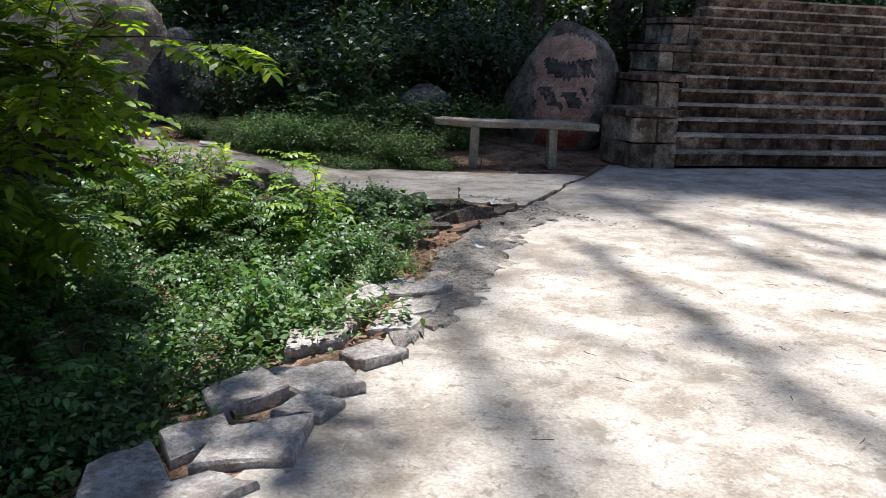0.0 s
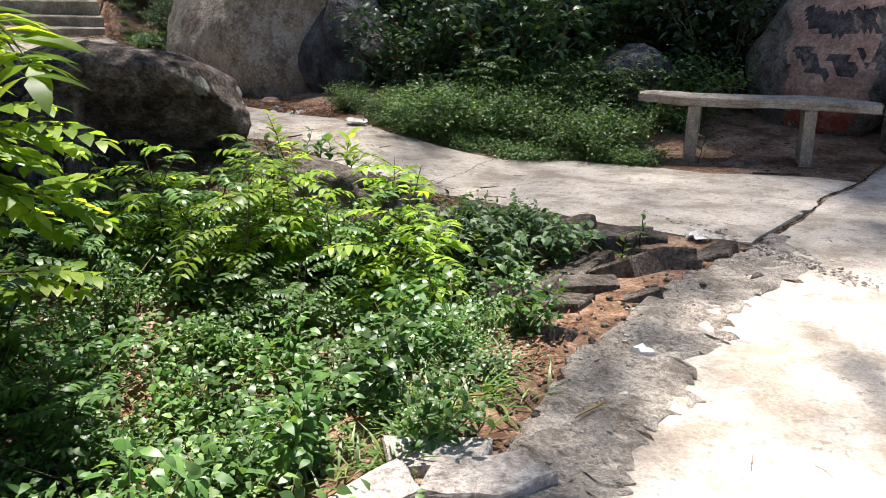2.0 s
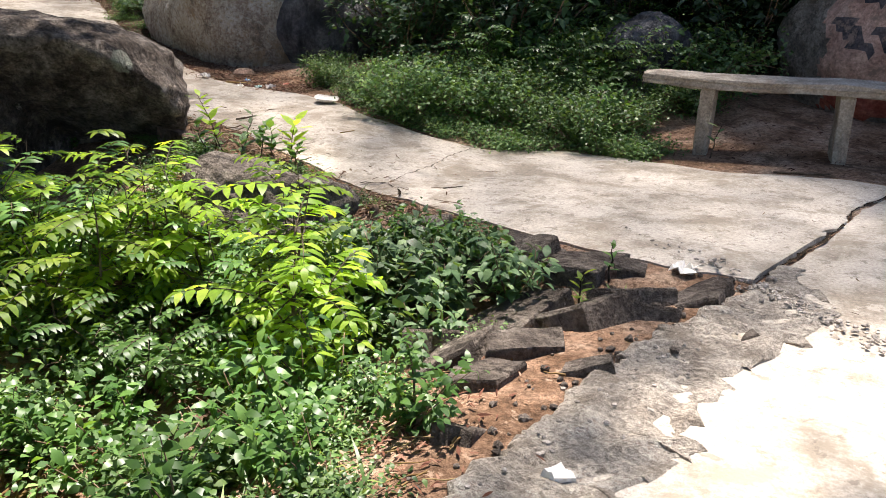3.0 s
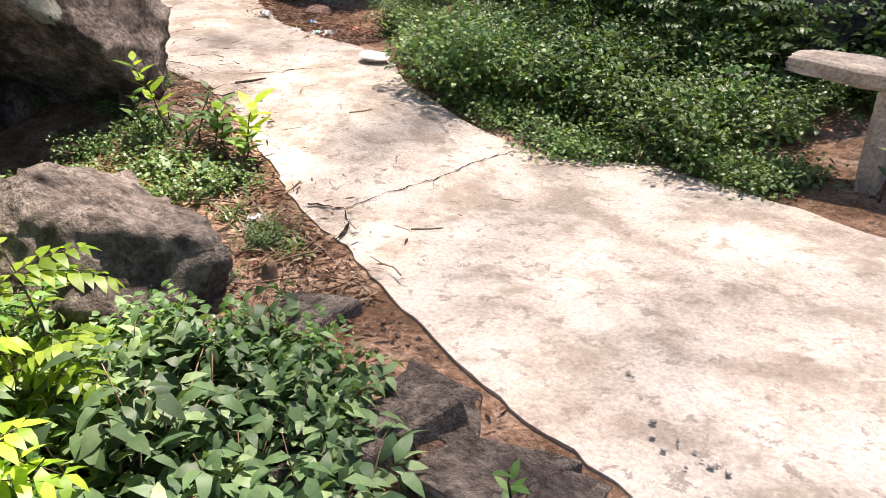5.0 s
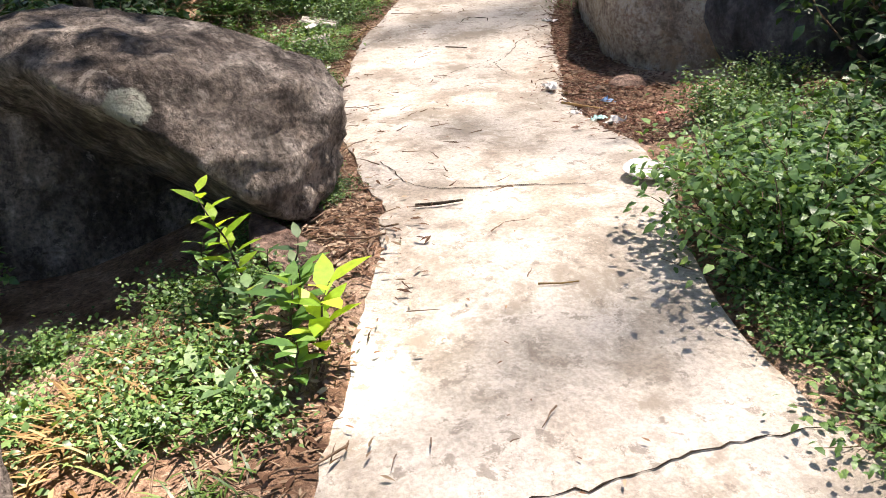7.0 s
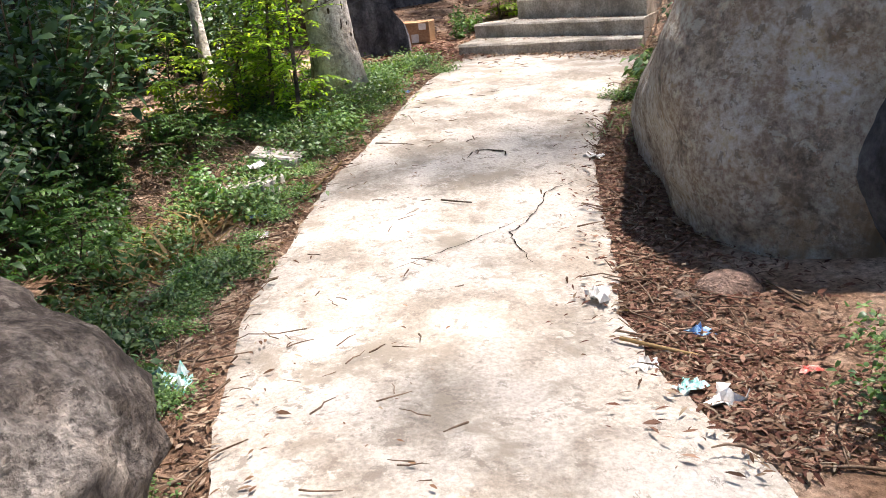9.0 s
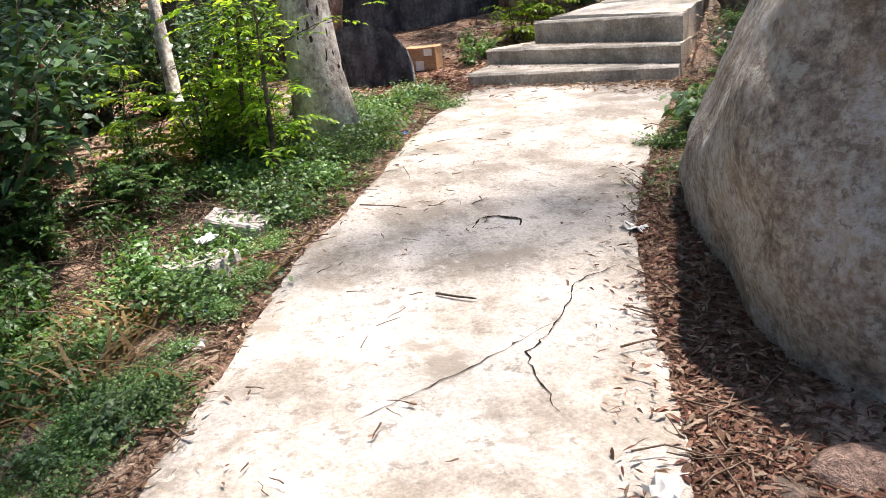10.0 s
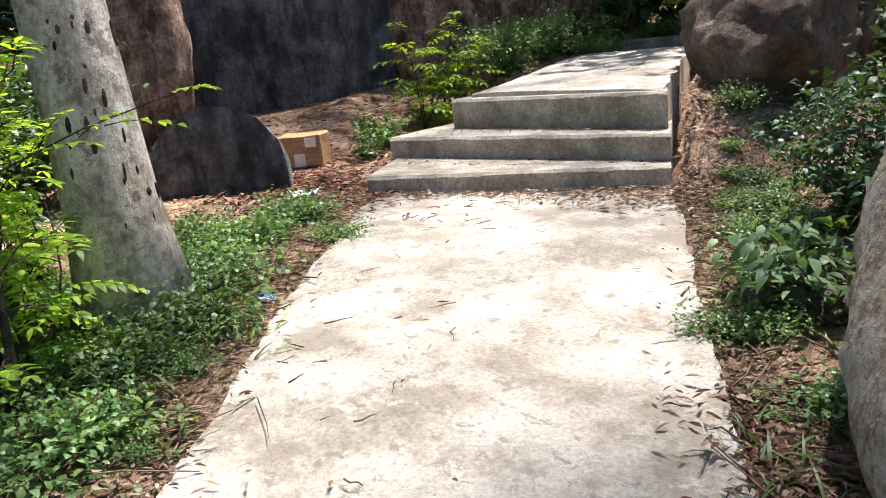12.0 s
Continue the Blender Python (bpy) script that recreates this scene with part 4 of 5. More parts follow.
scatter(BROAD, [(0.1, 6.95), (-0.1, 7.15), (-0.3, 7.0), (0.25, 7.1), (-0.5, 7.2), (-0.2, 6.75), (-0.65, 6.95), (-0.95, 7.0), (0.05, 6.7), (-0.45, 6.8), (-0.75, 6.7)], 0.75, 1.1, "broad-leaved shrubs")
scatter(BROAD, [(-0.18, 7.3), (-0.35, 7.42), (0.0, 7.33), (-0.5, 7.38), (0.12, 7.25), (-0.7, 7.25)], 0.55, 0.8, "broad-leaved shrubs")
scatter(WEED, [(-0.3, 7.35), (0.05, 7.3), (-0.6, 7.35), (-0.1, 7.45)], 0.55, 0.75, "embankment weeds")
# bank between path and boulders
scatter(BANK, patch(-2.9, -1.7, 10.4, 11.9, 0.42, lambda x, y, e: e > 0.22), 0.45, 0.68, "bushes along the path")
scatter(BANK, patch(-1.7, 0.75, 9.9, 11.6, 0.46, lambda x, y, e: e > 0.20 and not (x > 0.3 and y < 10.9)), 0.6, 1.05, "bushes along the path")
scatter(MOUND, [(0.42, 9.98), (0.15, 10.0), (-0.1, 10.1), (-0.5, 9.85), (0.55, 10.1), (-0.9, 9.98), (-1.3, 10.05), (-2.0, 10.5), (0.3, 10.05), (-0.3, 9.95), (-1.65, 10.2), (-1.85, 10.35), (-2.2, 10.65), (-1.45, 10.1), (-1.1, 10.0), (-2.45, 10.85), (-0.7, 9.9)], 0.55, 0.8, "bushes along the path")
scatter(BANK, [(-1.6, 12.3), (-0.8, 12.1), (0.0, 12.3), (0.6, 11.9), (-1.2, 11.9), (-0.4, 11.7)], 1.1, 1.5, "bushes along the path")
scatter(WEED, patch(-1.7, 0.4, 10.1, 11.6, 0.6, lambda x, y, e: e > 0.35), 0.9, 1.45, "bushes along the path")
scatter(SAPLING_DARK, [(-1.3, 11.2), (-0.5, 11.1), (0.2, 11.2)], 0.9, 1.2, "bushes along the path")
# left of the path
scatter(MOUND, [(-1.75, 8.1), (-2.0, 8.3), (-2.2, 8.45), (-1.95, 7.95), (-2.3, 8.1), (-1.6, 8.3), (-2.45, 8.55), (-2.6, 8.3), (-2.2, 7.7), (-2.6, 7.8), (-1.9, 7.5)], 0.5, 0.72, "creepers by the boulder")
scatter(MOUND, [(-1.0, 8.02), (-0.95, 7.75)], 0.32, 0.4)
scatter(MOUND, patch(-9.6, -4.9, 8.4, 12.4, 0.42, lambda x, y, e: 0.28 < e < 1.5 and (x + 0.9 * y) < 5.2 + 0.55 * e and math.hypot(x + 7.5, y - 9.85) > 0.6 and math.hypot(x + 5.6, y - 9.55) > 0.45), 0.7, 1.0, "ground cover along the path")
scatter(WEED, patch(-9.4, -5.5, 8.2, 11.8, 0.55, lambda x, y, e: 0.7 < e < 2.2 and math.hypot(x + 7.5, y - 9.8) > 0.75), 0.7, 1.05, "weeds along the path")
scatter(SAPLING, [(-8.75, 10.4), (-9.3, 10.7), (-9.0, 9.9), (-8.25, 10.75)], 0.9, 1.2, "bright saplings")
scatter(DARK, [(-9.6, 9.1), (-10.6, 9.7), (-8.8, 8.7), (-11.2, 10.4), (-10.0, 8.2), (-7.6, 8.4), (-6.4, 8.2)], 0.7, 0.95, "woods below the path")
scatter(SAPLING_DARK, patch(-10.5, -4.5, 6.6, 10.0, 0.9, lambda x, y, e: e > 1.2 and math.hypot(x + 7.6, y - 9.75) > 0.9), 0.9, 1.3, "shrubs beyond the path")
scatter(MOUND, [(-9.0, 11.75), (-9.3, 12.05), (-9.6, 12.3), (-8.85, 11.45), (-9.5, 11.8), (-9.9, 12.3), (-8.6, 11.6), (-9.1, 12.3)], 0.5, 0.75, "ground cover by the tree")
scatter(MOUND, strip(PATH_LEFT[10:20], 34, 0.22, 71, 0.12, 1).tolist(), 0.28, 0.5, "ground cover along the path")
scatter(MOUND, strip(PATH_LEFT[10:15], 30, 0.22, 73, 0.16, 1).tolist(), 0.26, 0.46, "ground cover along the path")
scatter(BROAD, strip(PATH_LEFT[10:15], 9, 0.2, 74, 0.25, 1).tolist(), 0.35, 0.5, "weeds along the path")
scatter(WEED, strip(PATH_LEFT[11:19], 16, 0.3, 72, 0.3, 1).tolist(), 0.35, 0.6, "weeds along the path")
scatter(WEED, [(0.12, 5.0), (0.2, 5.45), (0.02, 5.6), (0.25, 4.75), (0.1, 6.0), (-0.1, 5.3), (0.3, 5.9)], 0.5, 0.8, "embankment weeds")
scatter(MOUND, [(0.2, 4.9), (0.3, 5.3), (0.15, 5.7), (0.1, 6.2), (0.35, 6.6)], 0.4, 0.6, "embankment ground cover")
# right side near the steps
scatter(MOUND, [(-6.3, 12.75), (-6.75, 13.05), (-7.2, 13.5), (-7.6, 13.85), (-7.9, 14.2), (-7.0, 13.6), (-7.4, 14.0), (-6.6, 13.3), (-8.2, 14.6)], 0.45, 0.65, "ground cover by the steps")
scatter(BROAD, [(-6.95, 13.2), (-6.75, 13.35)], 0.9, 1.0)
scatter(DARK, [(-7.0, 14.75), (-6.6, 14.4), (-7.0, 15.5), (-6.6, 15.0), (-7.9, 16.2)], 0.55, 0.75, "dark bushes by the steps")
scatter(MOUND, [(-8.15, 14.35), (-8.3, 14.5), (-8.45, 14.7), (-8.05, 14.6), (-7.95, 14.1)], 0.3, 0.42, "ground cover by the steps")
scatter(WEED, patch(-8.3, -6.9, 8.9, 9.9, 0.42), 0.6, 0.95, "weeds along the path")
scatter(SAPLING_DARK, [(-8.3, 9.6), (-7.8, 9.2), (-8.6, 10.0), (-7.2, 9.0), (-6.4, 9.0), (-8.0, 9.95)], 0.6, 0.85, "shrubs beyond the path")
scatter(MOUND, [(-8.6, 14.95), (-8.9, 15.3), (-8.4, 15.4)], 0.5, 0.7, "ground cover by the steps")
scatter(SAPLING, [(-11.6, 14.3), (-11.9, 14.6)], 1.1, 1.2)
scatter(WEED, [(-11.3, 13.75), (-11.1, 13.5), (-11.7, 13.8)], 0.7, 0.9)
scatter(BANK, [(-12.2, 16.0), (-12.6, 16.6), (-13.2, 17.2), (-12.0, 15.4)], 0.9, 1.2, "bushes by the ramp")
scatter(SAPLING, [(-11.4, 18.2), (-12.4, 19.4), (-13.6, 19.4)], 1.0, 1.3)
scatter(BANK, [(-12.7, 18.0), (-11.5, 18.9), (-13.6, 18.0), (-11.9, 16.6)], 0.7, 0.9, "bushes by the ramp")
scatter(SAPLING, [(-13.0, 17.3), (-12.0, 19.0), (-8.9, 10.6)], 0.7, 0.9, "bright saplings")
scatter(MOUND, [(-8.45, 11.0), (-8.3, 11.25), (-8.75, 11.0), (-8.2, 11.05), (-8.5, 10.75), (-8.05, 10.85)], 0.5, 0.7, "ground cover by the tree")
scatter(DARK, [(-7.3, 14.5), (-7.2, 14.15)], 0.48, 0.55, "dark bushes by the steps")
scatter(MOUND, [(-7.75, 14.3), (-7.95, 14.75), (-8.15, 15.0), (-7.6, 14.7), (-7.35, 13.85), (-7.1, 13.3), (-6.85, 12.95), (-7.55, 14.05), (-8.4, 15.1)], 0.4, 0.6, "ground cover by the steps")
scatter(BROAD, [(0.0, 10.85)], 1.0, 1.0)
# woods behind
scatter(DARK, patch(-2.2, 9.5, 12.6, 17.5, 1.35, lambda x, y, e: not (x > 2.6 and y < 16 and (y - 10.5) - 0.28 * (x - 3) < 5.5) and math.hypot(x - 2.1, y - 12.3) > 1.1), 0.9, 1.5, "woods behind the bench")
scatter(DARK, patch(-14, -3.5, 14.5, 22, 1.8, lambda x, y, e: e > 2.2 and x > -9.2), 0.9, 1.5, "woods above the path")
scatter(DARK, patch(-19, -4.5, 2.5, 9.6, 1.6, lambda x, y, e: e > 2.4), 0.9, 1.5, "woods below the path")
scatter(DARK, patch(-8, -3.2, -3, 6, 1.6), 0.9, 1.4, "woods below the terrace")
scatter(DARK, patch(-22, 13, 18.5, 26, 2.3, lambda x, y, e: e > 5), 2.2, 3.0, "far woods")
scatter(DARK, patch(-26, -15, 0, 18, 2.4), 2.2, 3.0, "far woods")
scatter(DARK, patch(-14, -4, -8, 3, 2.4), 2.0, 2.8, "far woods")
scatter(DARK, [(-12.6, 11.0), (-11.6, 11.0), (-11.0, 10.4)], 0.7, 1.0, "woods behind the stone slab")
scatter(FERN, [(-0.2, 12.9), (1.0, 13.3), (-1.6, 13.0), (-3.4, 13.8), (0.3, 14.2)], 1.0, 1.3, "feathery bushes in shade")


# ---- trees ----
def tree(name, label, at, height, girth, lean, crown_at, crown_r, seed, leaves, leaf, mat, bark, limbs=7, bare=0.6, even=False):
    """A tapered trunk with limbs and a crown of many leaf clumps."""
    rs = np.random.RandomState(seed)
    ob = tagged(new(name), label, "tree")
    z = float(soil_at(np.array([at[0]]), np.array([at[1]]))[0])
    ob.location = (at[0], at[1], z - 0.08)
    n = 14
    sway = rs.normal(0, 0.05, (n, 2)).cumsum(axis=0) * girth * 2
    pts = [np.array((lean[0] * u * height + sway[i][0] * u, lean[1] * u * height + sway[i][1] * u, u * height)) for i, u in enumerate(np.linspace(0, 1, n))]
    radii = [girth * (1.0 - 0.8 * u) * (1 + 0.35 * math.exp(-u * height / 0.25)) for u in np.linspace(0, 1, n)]
    v, f = tube(pts, radii, 18)
    child("trunk", mesh_of("trunk", v, f, bark, True), ob)
    wood, L = Pile(), []
    centre = np.array(crown_at)
    for k in range(limbs):
        u = rs.uniform(bare, 0.98)
        p0 = np.array([np.interp(u * height, [q[2] for q in pts], [q[c] for q in pts]) for c in range(3)])
        tip = centre + rs.normal(0, 1, 3) * np.array(crown_r) * 0.55
        mid = (p0 + tip) / 2 + np.array((0, 0, 0.25))
        w = [p0, p0 * 0.6 + mid * 0.4, mid, mid * 0.4 + tip * 0.6, tip]
        wood.add(*tube(w, list(np.linspace(girth * 0.4 * (1.1 - u * 0.7), 0.012, 5)), 6))
        for _ in range(0 if even else leaves // limbs // 24):
            c = np.array(w[rs.randint(2, 5)]) + rs.normal(0, 0.38, 3) * np.array(crown_r)
            spread = rs.uniform(0.15, 0.32)
            for _ in range(24):
                L.append((c + rs.normal(0, spread, 3), rs.normal(0, 1, 3) + np.array((0, 0, -0.4)), np.array((0, 0, 1.0)) + rs.normal(0, 0.5, 3), leaf * rs.uniform(0.7, 1.2)))
    for _ in range(leaves if even else 0):
        a, q = rs.uniform(0, 2 * math.pi), math.sqrt(rs.uniform(0, 1))
        c = centre + np.array((math.cos(a) * q * crown_r[0], math.sin(a) * q * crown_r[1], rs.normal(0, crown_r[2])))
        L.append((c, rs.normal(0, 1, 3), np.array((0, 0, 1.0)) + rs.normal(0, 0.4, 3), leaf * rs.uniform(0.7, 1.2)))
    child("limb", wood.mesh("limb", bark, True), ob)
    if L:
        B, W, U, S = (np.array([l[i] for l in L]) for i in range(4))
        child("crown", leaves_mesh("crown", B, W, U, S, S * 0.42, mat, 0.25, 0.15), ob)
    return ob


LEANING = tree("leaning_tree", "leaning pale-barked tree with scarred bark beside the path", (-8.57, 11.24), 7.5, 0.20, (-0.03, -0.075), (-1.1, -1.2, 6.8), (1.5, 1.5, 0.8), 3, 2600, 0.16, LEAF_MID, BARK, 7, 0.7)


def add_scars(tree_ob, height, girth, lean, n, seed):
    """Lens-shaped dark scars in the bark, each with a raised lip."""
    r = random.Random(seed)
    for _ in range(n):
        h, a = r.uniform(0.2, 2.4), r.triangular(-1.5, 1.5, 0.7)
        u = h / height
        rad = girth * (1.0 - 0.8 * u) * (1 + 0.35 * math.exp(-h / 0.25))
        bm = bmesh.new()
        bmesh.ops.create_uvsphere(bm, u_segments=8, v_segments=6, radius=1)
        wide, tall = r.uniform(0.006, 0.016), r.uniform(0.012, 0.048)
        for v in bm.verts:
            v.co = Vector((v.co.x * 0.012, v.co.y * wide * (1 + r.uniform(-0.2, 0.2)), v.co.z * tall))
        scar = part("bark_scar", bm, BARK_SCAR, tree_ob, "dark bark scar", True)
        scar.location = (lean[0] * h + rad * math.cos(a) * 0.985, lean[1] * h + rad * math.sin(a) * 0.985, h)
        scar.rotation_euler = (0, 0, a)


add_scars(LEANING, 7.5, 0.20, (-0.03, -0.075), 60, 5)
tree("slender_tree", "slender leaning tree stem among saplings", (-9.6, 10.3), 4.5, 0.06, (-0.22, -0.05), (-1.2, -0.2, 4.2), (1.0, 1.0, 0.6), 4, 1600, 0.14, LEAF_MID, BARK, 4, 0.7)
# high crowns added out of view to keep the sun from woods and stairs
SHADED = [(2.8, 12.0, 4), (5.0, 11.0, 3), (7.2, 12.0, 4), (1.2, 14.2, 4), (4.2, 14.6, 4), (-0.9, 14.2, 3), (5.4, 10.0, 2), (7.6, 10.4, 2), (-12.6, 15.8, 1), (-13.6, 13.0, 1), (3.4, 11.0, 3), (6.2, 14.0, 4), (-2.6, 15.2, 4)]
for k, (x, y, dense) in enumerate(SHADED):
    tx, ty = x - 1.33, y + 6.5
    lean = planting.uniform(-0.01, 0.01)
    tree("shade_tree", "added tall tree with a dark trunk and an unseen, shading crown", (tx, ty), 20.5, planting.uniform(0.13, 0.2) * (0.5 if dense == 1 else 1), (lean, 0), (0, 0, 20.0), (2.3, 2.3, 0.7), 50 + k, 1000 * dense, 0.30, LEAF_DARK, BARK_DARK, 8, 0.85, True)
# wide, thin, fine-leaved crowns, added unseen to even out the sun on the path
for k, (x, y, rx, ry, n) in enumerate(((0.9, 9.8, 2.6, 2.8, 8400), (-3.9, 11.3, 2.7, 3.5, 9400), (-8.2, 13.5, 2.7, 3.5, 9600))):
    tree("tall_thin_tree", "added slender tree with a wide airy crown, unseen, thinning the sun", (x - 1.33, y + 6.5), 20.5, 0.05, (0.0, 0.0), (0, 0, 20.0), (rx, ry, 0.7), 90 + k, n, 0.14, LEAF_DARK, BARK_DARK, 6, 0.9, True)
# one more crown added out of view, to shade the slope left of the path
tree("tall_thin_tree", "added slender leaning tree whose unseen crown shades the slope", (-11.2, 10.2), 20.5, 0.06, (0.18, 0.22), (3.7, 4.5, 20.0), (2.6, 1.5, 0.7), 95, 5200, 0.14, LEAF_DARK, BARK_DARK, 6, 0.9, True)
# low crowns added out of view to shade the hollow and nearby woods
for k, (x, y, h, cz, cr, n) in enumerate(((-2.0, 4.3, 5.0, 4.4, (0.9, 0.95, 0.35), 4400), (-3.9, 7.2, 5.0, 4.2, (1.3, 1.2, 0.7), 7200), (-4.6, 4.6, 5.4, 4.4, (1.5, 1.5, 0.8), 3600), (-3.3, 2.6, 4.6, 3.8, (1.1, 1.2, 0.6), 2600), (-7.2, 8.4, 5.5, 4.6, (1.5, 1.1, 0.8), 2900),
                                          (-10.2, 8.8, 6.0, 4.8, (1.8, 1.2, 0.9), 2200), (-13.6, 10.2, 6.5, 5.2, (2.0, 1.6, 1.0), 2600), (-16.5, 12.6, 7.0, 5.6, (2.0, 1.8, 1.0), 6000), (-6.0, 5.5, 6.0, 5.0, (2.0, 1.8, 1.0), 6000), (-10.5, 5.5, 6.5, 5.2, (2.2, 1.8, 1.0), 6000))):
    tree("small_woodland_tree", "added small tree whose unseen leafy crown shades the ground below", (x, y), h, 0.09, (planting.uniform(-0.03, 0.03), planting.uniform(-0.03, 0.03)), (0.6 if k == 0 else 0, 0, cz), cr, 150 + k, n, 0.2, LEAF_DARK, BARK_DARK, 9, 0.5)


def build_limb_shadow_tree():
    """A big unseen tree, its long, thinly leaved limbs placed high to shadow the terrace."""
    rs = np.random.RandomState(12)
    ob = tagged(new("spreading_tree"), "unseen large tree whose long high limbs shadow the terrace", "tree")
    ob.location = (8.5, 0.5, 0.0)
    v, f = tube([(0, 0, -0.1), (-0.05, 0, 3), (0.05, -0.2, 6), (0.25, -0.5, 8.2)], [0.26, 0.2, 0.16, 0.1], 12)
    child("trunk", mesh_of("trunk", v, f, BARK_DARK, True), ob)
    wood, L = Pile(), []
    lift = 8.6
    for (x0, y0), (x1, y1), rad in (((0.60, 4.9), (1.22, 1.2), 0.075), ((1.55, 6.0), (2.5, 2.2), 0.085), ((2.05, 8.2), (2.9, 5.6), 0.08), ((0.15, 3.3), (0.5, 1.6), 0.05), ((3.2, 7.4), (4.4, 4.6), 0.06), ((0.95, 7.1), (0.72, 4.7), 0.06)):
        shift = np.array((-0.2, 0.98)) * 0.333 * lift
        a = np.array((x0 + shift[0], y0 + shift[1], lift)) - np.array(ob.location)
        b = np.array((x1 + shift[0], y1 + shift[1], lift + 0.5)) - np.array(ob.location)
        root = np.array((0.25, -0.5, 8.0))
        pts = [root, root * 0.5 + b * 0.5 + (0, 0, 0.35)] + [b + (a - b) * u + np.array((rs.normal(0, 0.05), 0, rs.normal(0, 0.05))) for u in np.linspace(0, 1, 6)]
        wood.add(*tube(pts, list(np.linspace(rad * 0.8, rad * 0.75, len(pts))), 7))
        for u in np.linspace(0, 1, 26):
            c = a + (b - a) * u + rs.normal(0, 0.16, 3)
            for _ in range(15):
                L.append((c + rs.normal(0, 0.09, 3), rs.normal(0, 1, 3), np.array((0, 0, 1.0)) + rs.normal(0, 0.5, 3), 0.12 * rs.uniform(0.7, 1.2)))
    child("limb", wood.mesh("limb", BARK_DARK, True), ob)
    B, W, U, S = (np.array([l[i] for l in L]) for i in range(4))
    child("crown", leaves_mesh("crown", B, W, U, S, S * 0.42, LEAF_DARK, 0.25, 0.15), ob)


build_limb_shadow_tree()


# overhanging branch of feathered leaves above the embankment, sunlit partly by leaf colour
def build_branch(name, label, at, root, tip, seed, twigs, mat, leaf=0.075, pairs=7, flen=0.32):
    rs = np.random.RandomState(seed)
    ob = tagged(new(name), label, "branch")
    ob.location = at
    wood, L = Pile(), []
    a, b = np.array(root, float), np.array(tip, float)
    pts = [a + (b - a) * u + np.array((0, 0, 0.12 * math.sin(math.pi * u))) for u in np.linspace(0, 1, 9)]
    wood.add(*tube(pts, list(np.linspace(0.022, 0.004, 9)), 6))
    for k in range(twigs):
        u = 0.15 + 0.85 * k / twigs
        p = a + (b - a) * u + np.array((0, 0, 0.12 * math.sin(math.pi * u)))
        w = (b - a) / np.linalg.norm(b - a) * 0.7 + rs.normal(0, 0.75, 3)
        w[2] = abs(w[2]) * 0.3 - 0.05
        sub = p + w * 0.35 * rs.uniform(0.5, 1.2)
        wood.add(*tube([p, (p + sub) / 2 + (0, 0, 0.02), sub], [0.006, 0.004, 0.002], 4))
        for _ in range(4):
            frond(rs, p + (sub - p) * rs.uniform(0.2, 1), w + rs.normal(0, 0.5, 3), flen * rs.uniform(0.7, 1.1), pairs, leaf, L, wood, 0.3)
    child("branch", wood.mesh("branch", BARK_DARK, True), ob)
    B, W, U, S = (np.array([l[i] for l in L]) for i in range(4))
    child("leaves", leaves_mesh("leaves", B, W, U, S, S * 0.46, mat, 0.3, 0.15), ob)


build_branch("small_tree", "young tree with feathered leaves, sunlight in their yellow-green colour", (-2.5, 4.8, -0.5), (0, 0, 0.0), (1.45, -0.5, 1.9), 1, 27, LEAF_BRIGHT, 0.105)
build_branch("small_tree", "young tree with feathered leaves, sunlight in their yellow-green colour", (-2.45, 3.8, -0.5), (0, 0, 0.0), (1.25, 0.5, 1.65), 2, 22, LEAF_BRIGHT, 0.105)
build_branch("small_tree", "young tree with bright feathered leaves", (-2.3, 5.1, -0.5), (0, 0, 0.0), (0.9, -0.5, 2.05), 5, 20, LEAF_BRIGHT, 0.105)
build_branch("sapling", "slender sapling with bright leaves before a pale trunk", (-8.0, 10.72, 0.3), (0, 0, 0.0), (-0.1, 0.02, 1.15), 11, 9, LEAF_BRIGHT, 0.06, 4, 0.22)
build_branch("sapling", "slender sapling arching over the path edge beside a trunk", (-8.5, 10.6, 0.25), (0, 0, 0.0), (-0.05, 0.12, 1.42), 12, 9, LEAF_BRIGHT, 0.06, 5, 0.24)
build_branch("small_tree", "young tree with bright feathered leaves beside the trunk", (-9.4, 10.35, 0.25), (0, 0, 0.0), (0.75, 0.35, 1.25), 7, 20, LEAF_BRIGHT, 0.07)


# ---- litter, grass and small things ----
def lift_at(x, y):
    """The height of whatever ground is on top at a place: slab or soil."""
    x, y = np.asarray(x, float), np.asarray(y, float)
    it, ip = apart_from(TERRACE, x, y) < -0.02, apart_from(PATH_SHAPE, x, y) < -0.02
    return np.where(it, 0.008, np.where(ip, level(x, y) + 0.006, soil_at(x, y)))


def litter(name, label, spots, mat, size, seed, ratio=0.24, lay=0.35, raise_by=0.004, clear=False):
    """Fallen leaves lying at random on the ground."""
    rs = np.random.RandomState(seed)
    p = np.array(spots)
    if clear:
        p = p[np.minimum(apart_from(TERRACE, p[:, 0], p[:, 1]), apart_from(PATH_SHAPE, p[:, 0], p[:, 1])) > 0.03]
    n = len(p)
    z = lift_at(p[:, 0], p[:, 1]) + raise_by + rs.uniform(0, 0.018, n) * lay * 2
    a = rs.uniform(0, 2 * math.pi, n)
    way = np.c_[np.cos(a), np.sin(a), rs.normal(0, lay * 0.5, n)]
    up = np.c_[rs.normal(0, lay, n), rs.normal(0, lay, n), np.ones(n)]
    s = size * rs.uniform(0.5, 1.4, n)
    ob = new(name, leaves_mesh(name, np.c_[p, z + 0.003], way, up, s, s * ratio * rs.uniform(0.6, 1.3, n), mat, 0.5, rs.uniform(-0.05, 0.12)))
